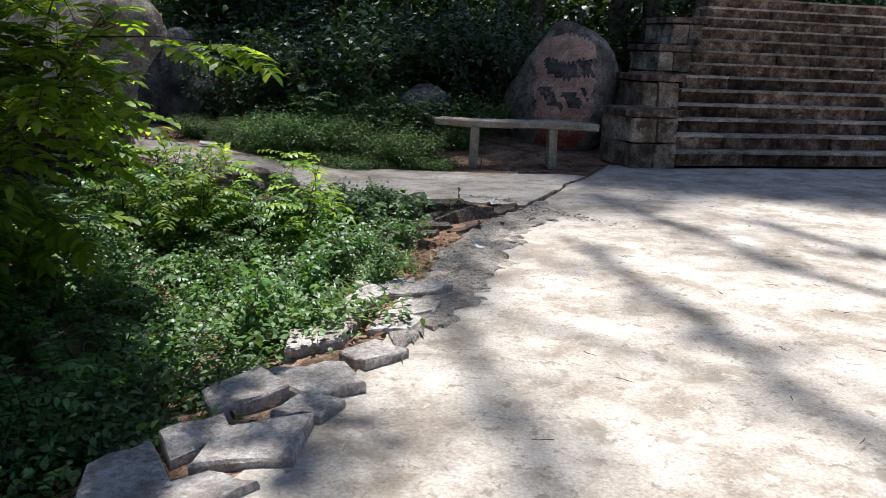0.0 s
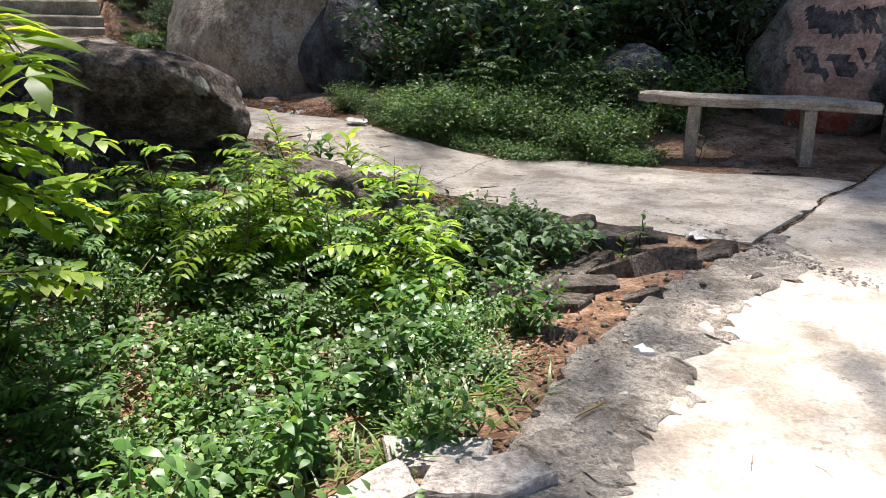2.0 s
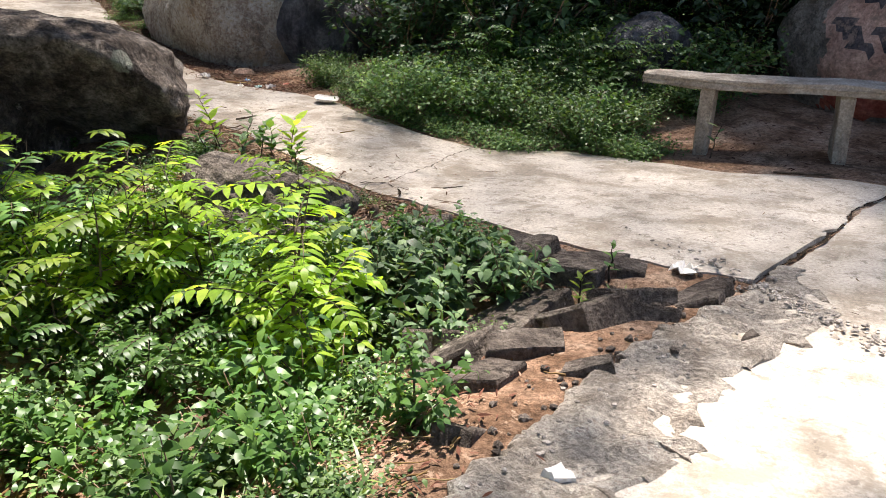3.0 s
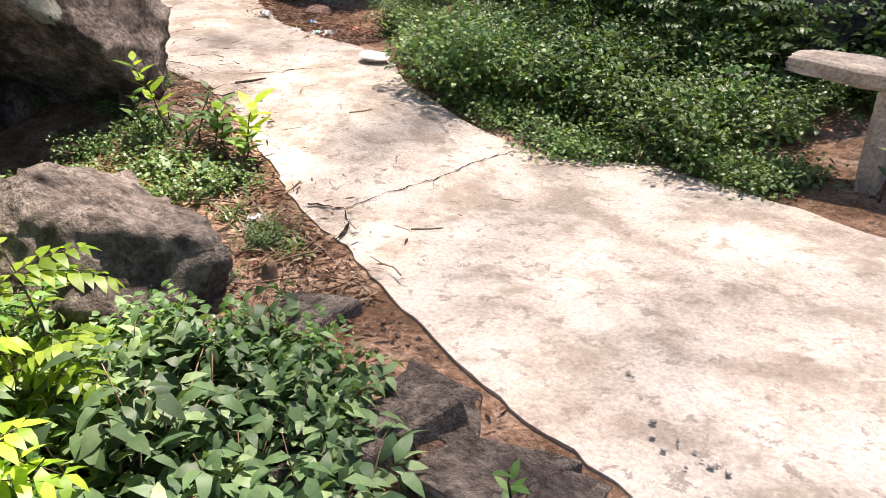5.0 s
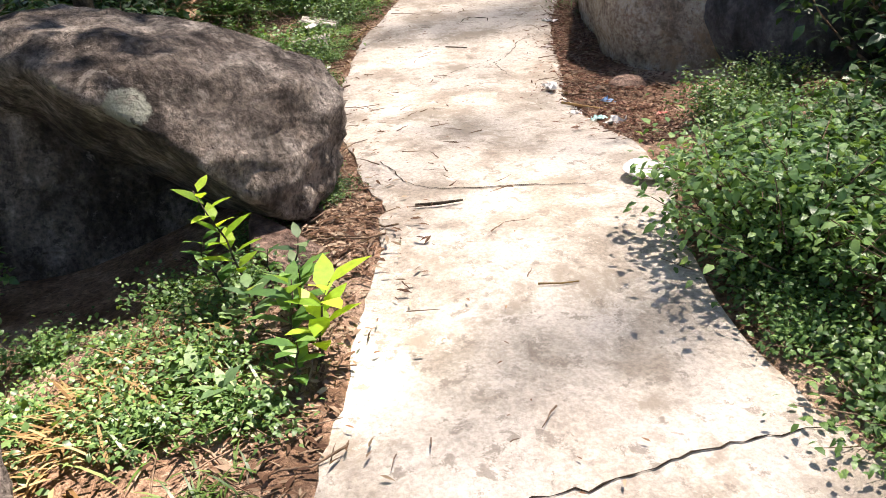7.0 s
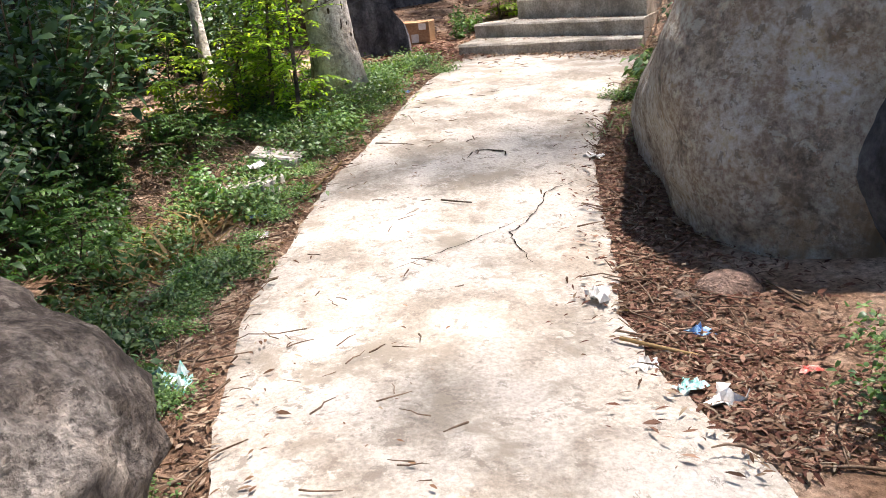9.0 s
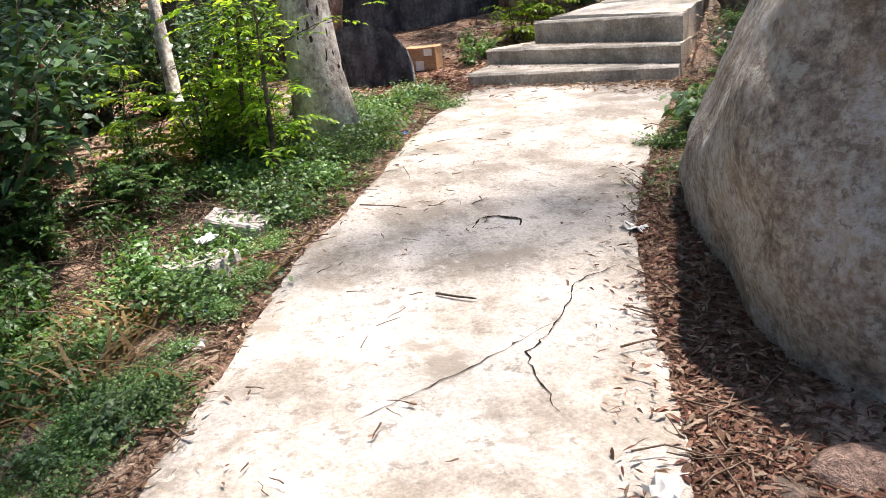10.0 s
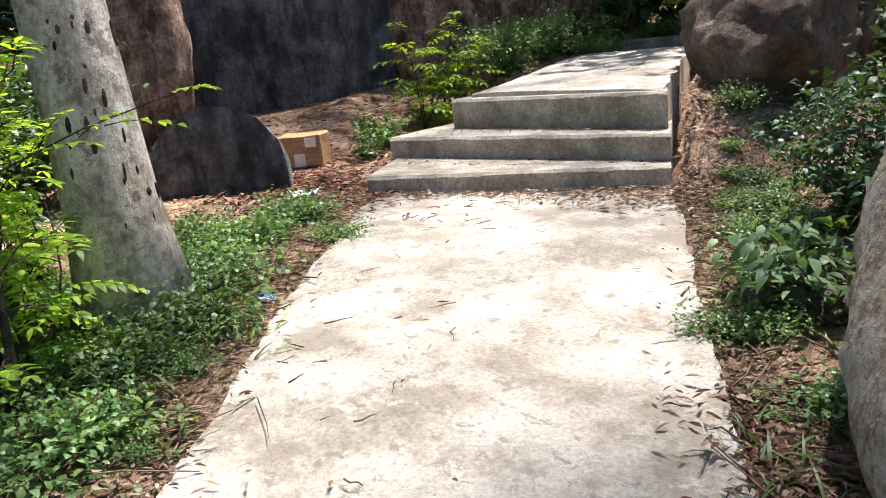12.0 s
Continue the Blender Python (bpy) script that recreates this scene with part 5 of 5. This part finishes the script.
    return tagged(ob, label, "litter", kind="stuff")


RIGHT_FAR, LEFT_FAR = PATH_RIGHT[12:], PATH_LEFT[9:]
litter("leaf_litter", "dry red-brown leaf litter under the leaning boulder", strip(RIGHT_FAR[:7], 8200, 0.34, 1, 0.0, -1), LITTER_RED, 0.04, 1)
litter("leaf_litter", "dry brown leaf litter along the path", strip(RIGHT_FAR, 6000, 0.24, 2, 0.0, -1), LITTER, 0.042, 2)
litter("leaf_litter", "dry brown leaf litter along the path", strip(LEFT_FAR, 5600, 0.24, 3, 0.0, 1), LITTER, 0.042, 3)
litter("leaf_litter", "dry leaf scraps on bare soil at the path corner", np.random.RandomState(17).uniform((-0.9, 7.1), (0.75, 8.2), (520, 2)), LITTER, 0.045, 17, clear=True)
litter("leaf_litter", "dry leaves on bare soil beside the slab", strip(PATH_LEFT[4:11], 1900, 0.28, 4, 0.02, 1), LITTER, 0.05, 4)
litter("leaf_litter", "dry leaves heaped beside the concrete steps", [(-10.5 + a, 12.75 + b) for a, b in np.random.RandomState(5).normal(0, (0.42, 0.38), (2600, 2))], LITTER_RED, 0.075, 5)
litter("leaf_litter", "leaves at the foot of the steps", strip([(-10.0, 12.93), (-8.55, 14.22)], 420, 0.07, 6, 0.01, -1), LITTER, 0.05, 6)
litter("leaf_litter", "dry leaves among low plants", np.random.RandomState(7).uniform((-12.5, 7.5), (-5.0, 12.6), (5200, 2)), LITTER, 0.07, 7, clear=True)
litter("leaf_litter", "dry leaves and debris on the embankment", np.random.RandomState(8).uniform((-3.2, 1.5), (0.5, 7.6), (2600, 2)), LITTER, 0.055, 8, clear=True)
litter("leaf_litter", "red-brown straw and debris in the washed-out edge", [(0.32 + a, 5.9 + b) for a, b in np.random.RandomState(9).normal(0, (0.15, 0.4), (520, 2))], LITTER_RED, 0.04, 9, 0.2)
litter("scattered_leaves", "sparse dry leaves lying on the concrete path", strip((along(PATH_LEFT[5:], 60) * 0.5 + along(PATH_RIGHT[6:], 60) * 0.5).tolist(), 230, 0.45, 10), LITTER, 0.026, 10, 0.3, 0.15, 0.004)
litter("leaf_litter", "dry leaves under the bench and bushes", np.random.RandomState(12).uniform((-2.6, 9.8), (2.3, 11.2), (900, 2)), LITTER_RED, 0.05, 12, clear=True)
litter("leaf_litter", "dry leaves beside the upper steps", [(-8.0 + a * 0.7 - b * 0.5, 14.3 + a * 0.5 + b * 0.4) for a, b in np.random.RandomState(13).normal(0, (0.75, 0.3), (2200, 2))], LITTER, 0.055, 13)
litter("leaf_litter", "dry leaves and rubble beside the ramp", [(-9.0 + p, 15.0 + q) for p, q in np.random.RandomState(15).normal(0, (0.4, 0.45), (1500, 2))], LITTER, 0.06, 15)
litter("leaf_litter", "dry leaves beneath the outcrop", np.random.RandomState(14).uniform((-13.5, 12.5), (-10.8, 16.0), (2600, 2)), LITTER_RED, 0.07, 14, clear=True)


def twigs(name, label, spots, seed, lo, hi, mat, rad=0.0035, rise=0.006):
    rs = np.random.RandomState(seed)
    pl = Pile()
    for x, y in spots:
        a, ln = rs.uniform(0, 2 * math.pi), rs.uniform(lo, hi)
        d = np.array((math.cos(a), math.sin(a))) * ln / 2
        q = [np.array((x, y)) - d, np.array((x, y)) - d * 0.3 + rs.normal(0, ln * 0.05, 2), np.array((x, y)) + d * 0.35 + rs.normal(0, ln * 0.05, 2), np.array((x, y)) + d]
        zz = lift_at(np.array([k[0] for k in q]), np.array([k[1] for k in q])) + rise + rs.uniform(0, 0.012)
        pl.add(*tube([(k[0], k[1], z) for k, z in zip(q, zz)], list(rad * rs.uniform(0.5, 1.3) * np.array((1, 0.9, 0.7, 0.4))), 4))
    return tagged(new(name, pl.mesh(name, mat, True)), label, "twigs", kind="stuff")


mid_line = (along(PATH_LEFT[5:], 60) * 0.5 + along(PATH_RIGHT[6:], 60) * 0.5).tolist()
twigs("scattered_twigs", "thin dry twigs scattered on the concrete", strip(mid_line, 130, 0.45, 31), 31, 0.03, 0.12, TWIG, 0.003)
twigs("scattered_twigs", "dry sticks in leaf litter along the path", np.r_[strip(RIGHT_FAR, 170, 0.25, 32, 0, -1), strip(LEFT_FAR, 200, 0.3, 33, 0, 1), strip(PATH_LEFT[4:10], 50, 0.25, 34, 0.05, 1)], 32, 0.08, 0.32, TWIG, 0.0045, 0.012)
twigs("scattered_twigs", "bits of straw on the terrace", np.random.RandomState(35).uniform((0.9, 1.2), (4.5, 8.5), (90, 2)), 35, 0.03, 0.09, TWIG, 0.0025)
twigs("scattered_twigs", "straw and thin roots in the washed-out edge", [(0.3 + a, 5.8 + b) for a, b in np.random.RandomState(36).normal(0, (0.16, 0.45), (70, 2))], 36, 0.06, 0.18, STRAW, 0.004, 0.015)


def stick(name, label, a, b, rad, mat=TWIG):
    za, zb = (float(lift_at(np.array([p[0]]), np.array([p[1]]))[0]) + rad for p in (a, b))
    m = ((a[0] + b[0]) / 2 + 0.01, (a[1] + b[1]) / 2, (za + zb) / 2)
    v, f = tube([(*a, za), m, (*b, zb)], [rad, rad * 0.9, rad * 0.6], 6)
    tagged(new(name, mesh_of(name, v, f, mat, True)), label, "stick")


stick("stick", "dark stick lying on the concrete path", (-2.66, 9.34), (-2.60, 9.54), 0.008, BARK_DARK)
stick("stick", "thin stick lying on the concrete path", (-0.56, 8.46), (-0.46, 8.55), 0.004, BARK_DARK)
stick("stick", "dark stick lying on the concrete path", (-5.66, 10.92), (-5.52, 11.04), 0.006, BARK_DARK)
stick("stick", "dry stick lying on red soil before the bench", (1.36, 9.70), (1.72, 9.74), 0.009, TWIG)
stick("stick", "curved pale stick on the path", (-1.78, 9.42), (-1.72, 9.55), 0.004, STRAW)
stick("stick", "dry pale stick in litter", (-3.75, 10.78), (-3.5, 11.0), 0.008, STRAW)
stick("stick", "dry root on bare soil", (-0.98, 8.15), (-0.72, 8.12), 0.010, TWIG)
stick("stick", "pale branch along the path edge", (-6.1, 10.2), (-6.75, 10.68), 0.012, STRAW)


def stump(x, y):
    r = random.Random(2)
    bm = bmesh.new()
    rings = []
    for z, rad in ((0, 0.034), (0.03, 0.03), (0.07, 0.026), (0.085, 0.02)):
        rings.append([bm.verts.new((rad * math.cos(a) * r.uniform(0.85, 1.15), rad * math.sin(a) * r.uniform(0.85, 1.15), z + (r.uniform(-0.012, 0.018) if z > 0.05 else 0))) for a in np.linspace(0, 2 * math.pi, 11)[:-1]])
    for a, b in zip(rings, rings[1:]):
        for i in range(10):
            bm.faces.new((a[i], a[(i + 1) % 10], b[(i + 1) % 10], b[i]))
    bm.faces.new(rings[-1])
    ob = part("tree_stump", bm, TWIG, None, "", True)
    ob.location = (x, y, float(soil_at(np.array([x]), np.array([y]))[0]) - 0.01)
    tagged(ob, "short broken brown stump in bare soil", "stump")


stump(-0.74, 7.84)


def crumple(name, label, x, y, size, mat, seed, category="wrapper"):
    """A crushed sheet lying on the ground."""
    rs = np.random.RandomState(seed)
    n = 6
    g = np.linspace(-1, 1, n)
    v = []
    for j in g:
        for i in g:
            k = 1 + 0.25 * rs.normal()
            v.append((size * i * k * 0.5, size * 0.75 * j * 0.5 * (1 + 0.2 * rs.normal()), abs(rs.normal(0, size * 0.16)) + 0.004))
    f = [(j * n + i, j * n + i + 1, (j + 1) * n + i + 1, (j + 1) * n + i) for j in range(n - 1) for i in range(n - 1)]
    ob = new(name, mesh_of(name, v, f, mat))
    ob.modifiers.new("thickness", "SOLIDIFY").thickness = 0.002
    ob.matrix_world = pose(x, y, float(lift_at(np.array([x]), np.array([y]))[0]) + 0.002, 0, 0, rs.uniform(0, 360))
    tagged(ob, label, category)


for k, (x, y, s, m, lab) in enumerate(((-3.70, 11.07, 0.075, FOIL, "crumpled shiny blue wrapper in leaf litter"), (-3.39, 10.78, 0.09, FOIL_GREEN, "crumpled green and white wrapper on litter"), (-3.28, 10.82, 0.11, PAPER, "crumpled white paper scrap"),
                                       (-4.28, 9.36, 0.15, FOIL_GREEN, "crumpled pale wrapper at the path edge"), (-3.58, 10.76, 0.09, PAPER, "torn white paper scrap"), (-4.10, 10.92, 0.10, PAPER, "white paper scrap on the path"),
                                       (-3.33, 11.2, 0.06, FOIL_RED, "small red wrapper in litter"), (-6.14, 10.0, 0.13, FOIL, "crumpled pale blue wrapper by a stone"), (-5.78, 9.95, 0.08, PAPER, "white paper scrap by the path"),
                                       (-5.5, 9.72, 0.12, PAPER, "white paper scraps among litter"), (-5.72, 9.52, 0.12, PAPER, "white paper scrap among litter"), (-8.35, 11.72, 0.09, FOIL, "blue wrapper at the path edge"),
                                       (-5.83, 12.0, 0.11, PAPER, "flat white scrap at the path edge"), (-10.35, 12.62, 0.2, PAPER, "crumpled white sheet beside the stone slab"), (-6.32, 12.78, 0.1, PAPER, "pale scrap in litter"),
                                       (-1.55, 7.75, 0.07, FOIL_RED, "small red wrapper beside a rock"), (-0.6, 6.18, 0.11, PAPER, "pale crumpled scrap among plants"), (1.0, 7.45, 0.13, PAPER, "torn white scrap on the slab corner"),
                                       (-8.9, 14.62, 0.1, PAPER, "white scrap beside the steps"), (-1.2, 8.2, 0.07, PAPER, "pale curled scrap on soil"))):
    crumple("litter_scrap", lab, x, y, s, m, 300 + k)
crumple("paper_on_stone", "white paper lying on a stone", -6.62, 10.12, 0.1, PAPER, 340)
bpy.data.objects["paper_on_stone"].location.z += 0.16


def build_plate():
    bm = bmesh.new()
    n, prev = 28, None
    for rad, z in ((0.001, 0.004), (0.07, 0.004), (0.09, 0.012), (0.102, 0.02), (0.104, 0.023), (0.1, 0.017), (0.088, 0.006), (0.07, -0.001), (0.001, -0.001)):
        ring = [bm.verts.new((rad * math.cos(2 * math.pi * i / n) * 1.05, rad * math.sin(2 * math.pi * i / n), z + 0.006 * math.sin(3 * i * 2 * math.pi / n) * (rad > 0.1))) for i in range(n)]
        if prev:
            for i in range(n):
                bm.faces.new((prev[i], prev[(i + 1) % n], ring[(i + 1) % n], ring[i]))
        prev = ring
    bmesh.ops.recalc_face_normals(bm, faces=bm.faces)
    ob = part("paper_plate", bm, PAPER, None, "", True)
    ob.matrix_world = pose(-2.41, 10.37, float(level(-2.41, 10.37)) + 0.02, 4, 5, 20)
    tagged(ob, "discarded white paper plate at the path edge", "plate")


build_plate()


# gravel in the joint and crumbs on the broken edge
def pebbles(name, label, spots, seed, lo, hi, mat):
    r = random.Random(seed)
    pl = Pile()
    shapes = []
    for k in range(4):
        bm = stone_bm((1, 0.8, 0.6), 900 + k, 8, 0.05, 1, 0.05, 0.0, (0.5, 0.9))
        bm.verts.ensure_lookup_table()
        shapes.append(([v.co.copy() for v in bm.verts], [tuple(v.index for v in f.verts) for f in bm.faces]))
        bm.free()
    zs = lift_at(np.array([p[0] for p in spots]), np.array([p[1] for p in spots]))
    for (x, y), z in zip(spots, zs):
        vs, fs = r.choice(shapes)
        s, t = r.uniform(lo, hi), Matrix.Rotation(r.uniform(0, 6.3), 3, "Z")
        pl.add([t @ v * s + Vector((x, y, z + s * 0.3)) for v in vs], fs)
    tagged(new(name, pl.mesh(name, mat)), label, "gravel", kind="stuff")


pebbles("gravel", "loose gravel in the broken terrace joint", [(1.5 + a * 0.10 + b * 0.28, 7.2 - a * 0.10 + b * -0.25 + c * 0.06) for a, b, c in np.random.RandomState(50).normal(0, 1, (230, 3))], 50, 0.006, 0.018, GRAVEL)
pebbles("gravel", "crumbled stone along the terrace edge", strip([(0.5, 4.6), (0.6, 5.5), (0.9, 6.5), (1.28, 7.4)], 170, 0.12, 51, 0.0, -1), 51, 0.004, 0.014, GRAVEL)
pebbles("gravel", "crumbled stone along the terrace edge", strip([(0.5, 4.6), (0.6, 5.5), (0.9, 6.5), (1.28, 7.4)], 120, 0.12, 52, 0.0, 1), 52, 0.006, 0.03, ROCK)


# grass tufts, dry roots and brush
def tuft(name, label, x, y, n, length, spread, mat, seed, category="grass", arch=0.5):
    rs = np.random.RandomState(seed)
    p = np.c_[rs.normal(0, spread, n), rs.normal(0, spread, n)]
    z = soil_at(p[:, 0] + x, p[:, 1] + y) - 0.005
    a = rs.uniform(0, 2 * math.pi, n)
    way = np.c_[np.cos(a) * 0.7, np.sin(a) * 0.7, rs.uniform(0.4, 1.2, n)]
    s = length * rs.uniform(0.5, 1.2, n)
    ob = new(name, leaves_mesh(name, np.c_[p + (x, y), z], way, np.c_[-way[:, 0], -way[:, 1], np.ones(n)], s, s * 0.06 + 0.002, mat, 0.3, arch))
    tagged(ob, label, category, kind="stuff")


for k, (x, y, n, ln, sp, m, lab) in enumerate((
        (-1.1, 8.14, 90, 0.10, 0.05, GRASS, "small green grass tuft on bare soil"), (-0.82, 8.05, 60, 0.08, 0.045, GRASS, "small green grass tuft on bare soil"), (-1.35, 8.2, 70, 0.1, 0.06, GRASS, "small grass tuft at the slab edge"),
        (-1.93, 7.92, 300, 0.17, 0.10, STRAW, "clump of pulled dry grass with roots"), (-2.1, 8.15, 320, 0.15, 0.14, STRAW, "heap of dry cut grass"), (-1.85, 8.2, 260, 0.14, 0.14, GRASS, "yellow-green grass heap by the boulder"),
        (-5.9, 9.35, 260, 0.26, 0.22, STRAW, "patch of dry yellow grass by the path"), (-6.5, 9.6, 200, 0.24, 0.2, STRAW, "patch of dry yellow grass by the path"), (0.25, 5.2, 200, 0.14, 0.14, GRASS, "grass on the crumbling bank"),
        (0.1, 4.7, 160, 0.13, 0.12, GRASS, "grass on the crumbling bank"), (-1.0, 5.2, 160, 0.2, 0.16, STRAW, "dry grass among embankment weeds"), (0.72, 7.0, 90, 0.12, 0.05, GRASS, "yellow-green grass between broken stones"),
        (-7.6, 10.9, 200, 0.16, 0.2, GRASS, "short grass at the path edge"), (-8.2, 11.4, 160, 0.14, 0.16, GRASS, "short grass at the path edge"), (-6.9, 13.1, 160, 0.12, 0.18, GRASS, "short grass under the boulder"), (-6.1, 12.5, 150, 0.12, 0.15, GRASS, "short grass under the boulder"),
        (0.3, 9.98, 140, 0.13, 0.14, GRASS, "bright grass at the foot of bushes"))):
    tuft("grass_tuft", lab, x, y, n, ln, sp, m, 400 + k)


def brush(x, y, n, size, seed):
    rs = np.random.RandomState(seed)
    pl = Pile()
    for _ in range(n):
        p = np.array((x, y, 0.0)) + np.r_[rs.normal(0, size, 2), 0]
        p[2] = float(soil_at(np.array([p[0]]), np.array([p[1]]))[0])
        d = np.r_[rs.normal(0, 1, 2), rs.uniform(0.15, 0.9)] * rs.uniform(0.1, 0.32)
        pts = [p, p + d * 0.5 + rs.normal(0, 0.03, 3), p + d + rs.normal(0, 0.05, 3) + (0, 0, -0.05)]
        pl.add(*tube(pts, [0.004, 0.003, 0.0015], 4))
    tagged(new("dead_brush", pl.mesh("dead_brush", TWIG, True)), "tangle of dead brown twigs beside the path", "dead brush", kind="stuff")


brush(-7.5, 9.85, 240, 0.32, 1)
brush(-8.2, 9.7, 220, 0.36, 2)
brush(-7.0, 9.6, 150, 0.3, 3)
brush(-1.4, 4.4, 90, 0.5, 4)


# big-leaved sprigs at the path edge
def sprig(x, y, height, n, leaf, seed, mat, lean=(0.1, 0.0), ratio=0.42, label="sprig with large bright oval leaves at the path edge"):
    rs = np.random.RandomState(seed)
    ob = tagged(new("leafy_sprig"), label, "plant", "sprigs at the path edge")
    ob.location = (x, y, float(soil_at(np.array([x]), np.array([y]))[0]) - 0.01)
    pts = [np.array((lean[0] * u, lean[1] * u, height * u)) + np.r_[rs.normal(0, 0.006, 2), 0] for u in np.linspace(0, 1, 6)]
    v, f = tube(pts, list(np.linspace(0.006, 0.002, 6)), 6)
    child("stem", mesh_of("stem", v, f, BARK_DARK, True), ob)
    B, W, U, S = [], [], [], []
    for i in range(n):
        u = 0.3 + 0.7 * (i + 0.5) / n
        p = np.array((lean[0] * u, lean[1] * u, height * u))
        a = i * 2.4 + rs.uniform(-0.4, 0.4)
        B.append(p)
        W.append((math.cos(a), math.sin(a), rs.uniform(0.2, 0.9)))
        U.append((-math.cos(a) * 0.4, -math.sin(a) * 0.4, 1))
        S.append(leaf * rs.uniform(0.75, 1.15))
    S = np.array(S)
    child("leaves", leaves_mesh("leaves", B, W, U, S, S * ratio, mat, 0.25, 0.12), ob)


for k, (x, y, h, n, lf, m, ln) in enumerate(((-1.74, 8.60, 0.30, 12, 0.15, LEAF_BRIGHT, (0.03, 0.06)), (-1.84, 8.56, 0.26, 11, 0.14, LEAF_MID, (-0.03, 0.02)), (-1.66, 8.52, 0.2, 9, 0.12, LEAF_MID, (0.04, 0.0)), (-1.98, 8.6, 0.24, 12, 0.12, LEAF_MID, (0.02, 0.04)), (-2.05, 8.48, 0.2, 10, 0.12, LEAF_BROAD, (0.02, 0.0)), (-2.22, 8.55, 0.46, 15, 0.12, LEAF_BRIGHT, (-0.08, -0.14)), (-2.3, 8.45, 0.3, 12, 0.11, LEAF_MID, (-0.03, -0.05)), (-2.12, 8.62, 0.3, 10, 0.10, LEAF_BROAD, (0.05, 0.06)),
                                             (-1.72, 8.33, 0.09, 7, 0.10, LEAF_BROAD, (0.02, -0.02)), (-1.85, 8.25, 0.09, 6, 0.10, LEAF_BROAD, (-0.03, 0.0)), (-1.6, 8.4, 0.07, 6, 0.08, LEAF_BROAD, (0.02, 0.02)), (-2.35, 8.62, 0.16, 8, 0.07, LEAF_MID, (0, 0)), (-6.88, 13.12, 0.2, 7, 0.13, LEAF_BROAD, (0.0, -0.05)), (-6.7, 13.2, 0.16, 6, 0.12, LEAF_BROAD, (0.05, 0.0)),
                                             (0.62, 6.95, 0.22, 9, 0.06, LEAF_BRIGHT, (0.02, -0.03)), (0.68, 7.25, 0.2, 8, 0.06, LEAF_MID, (0.03, -0.03)), (0.92, 10.02, 0.26, 5, 0.09, LEAF_BROAD, (0.05, -0.04)))):
    sprig(x, y, h, n, lf, 500 + k, m, ln)


def flower(x, y, z, seed, mat, name="flower_spray", label="spray of small red flowers among leaves", n=26, size=0.03, spread=0.12):
    rs = np.random.RandomState(seed)
    p = rs.normal(0, spread, (n, 3)) + (x, y, z)
    ob = new(name, leaves_mesh(name, p, rs.normal(0, 1, (n, 3)), rs.normal(0, 1, (n, 3)), np.full(n, size), np.full(n, size * 0.7), mat))
    tagged(ob, label, "flower", kind="stuff")


flower(-9.3, 9.35, 1.05, 1, PETAL)
flower(-8.6, 9.0, 0.75, 2, PETAL)
flower(-1.55, 7.35, 0.18, 3, PETAL_PINK, label="small pink flowers beside a rock", n=12, size=0.03, spread=0.03)


def tread_litter(front_l, front_r, back_r, back_l, top, n, seed):
    """Dry leaves drifted against the riser at the back of a tread."""
    rs = np.random.RandomState(seed)
    u, v = rs.uniform(0.02, 0.98, n), 1 - np.minimum(np.abs(rs.normal(0, 0.3, n)), 0.95)
    a, b, c, d = (np.array(q) for q in (front_l, front_r, back_r, back_l))
    p = (a + (b - a) * u[:, None]) * (1 - v)[:, None] + (d + (c - d) * u[:, None]) * v[:, None]
    g = rs.uniform(0, 2 * math.pi, n)
    way, up = np.c_[np.cos(g), np.sin(g), rs.normal(0, 0.12, n)], np.c_[rs.normal(0, 0.3, n), rs.normal(0, 0.3, n), np.ones(n)]
    s = 0.04 * rs.uniform(0.5, 1.4, n)
    ob = new("tread_litter", leaves_mesh("tread_litter", np.c_[p, top + 0.006 + rs.uniform(0, 0.012, n)], way, up, s, s * 0.3, LITTER, 0.5, 0.05))
    tagged(ob, "dry leaves drifted on a concrete step", "litter", kind="stuff")


tread_litter((-10.02, 12.96), (-8.55, 14.27), (-8.66, 14.38), (-10.84, 13.54), 0.70, 240, 31)
tread_litter((-10.84, 13.54), (-8.66, 14.38), (-8.85, 14.54), (-10.86, 14.12), 0.87, 260, 32)
tread_litter((-10.86, 14.12), (-8.85, 14.54), (-9.75, 15.4), (-11.4, 15.1), 1.115, 130, 33)
pebbles("gravel", "small stones and clods on bare soil", [tuple(q) for q in np.random.RandomState(18).uniform((-0.8, 7.3), (0.6, 8.1), (160, 2)) if apart_from(PATH_SHAPE, q[:1], q[1:])[0] > 0.03], 53, 0.004, 0.016, ROCK_BANK)


# the pattern plants themselves are taken away; their copies stand in the place
for proto in SAPLING + SAPLING_DARK + BANK + MOUND + WEED + BROAD + DARK + FERN:
    for o in (*proto.children_recursive, proto):
        bpy.data.objects.remove(o)
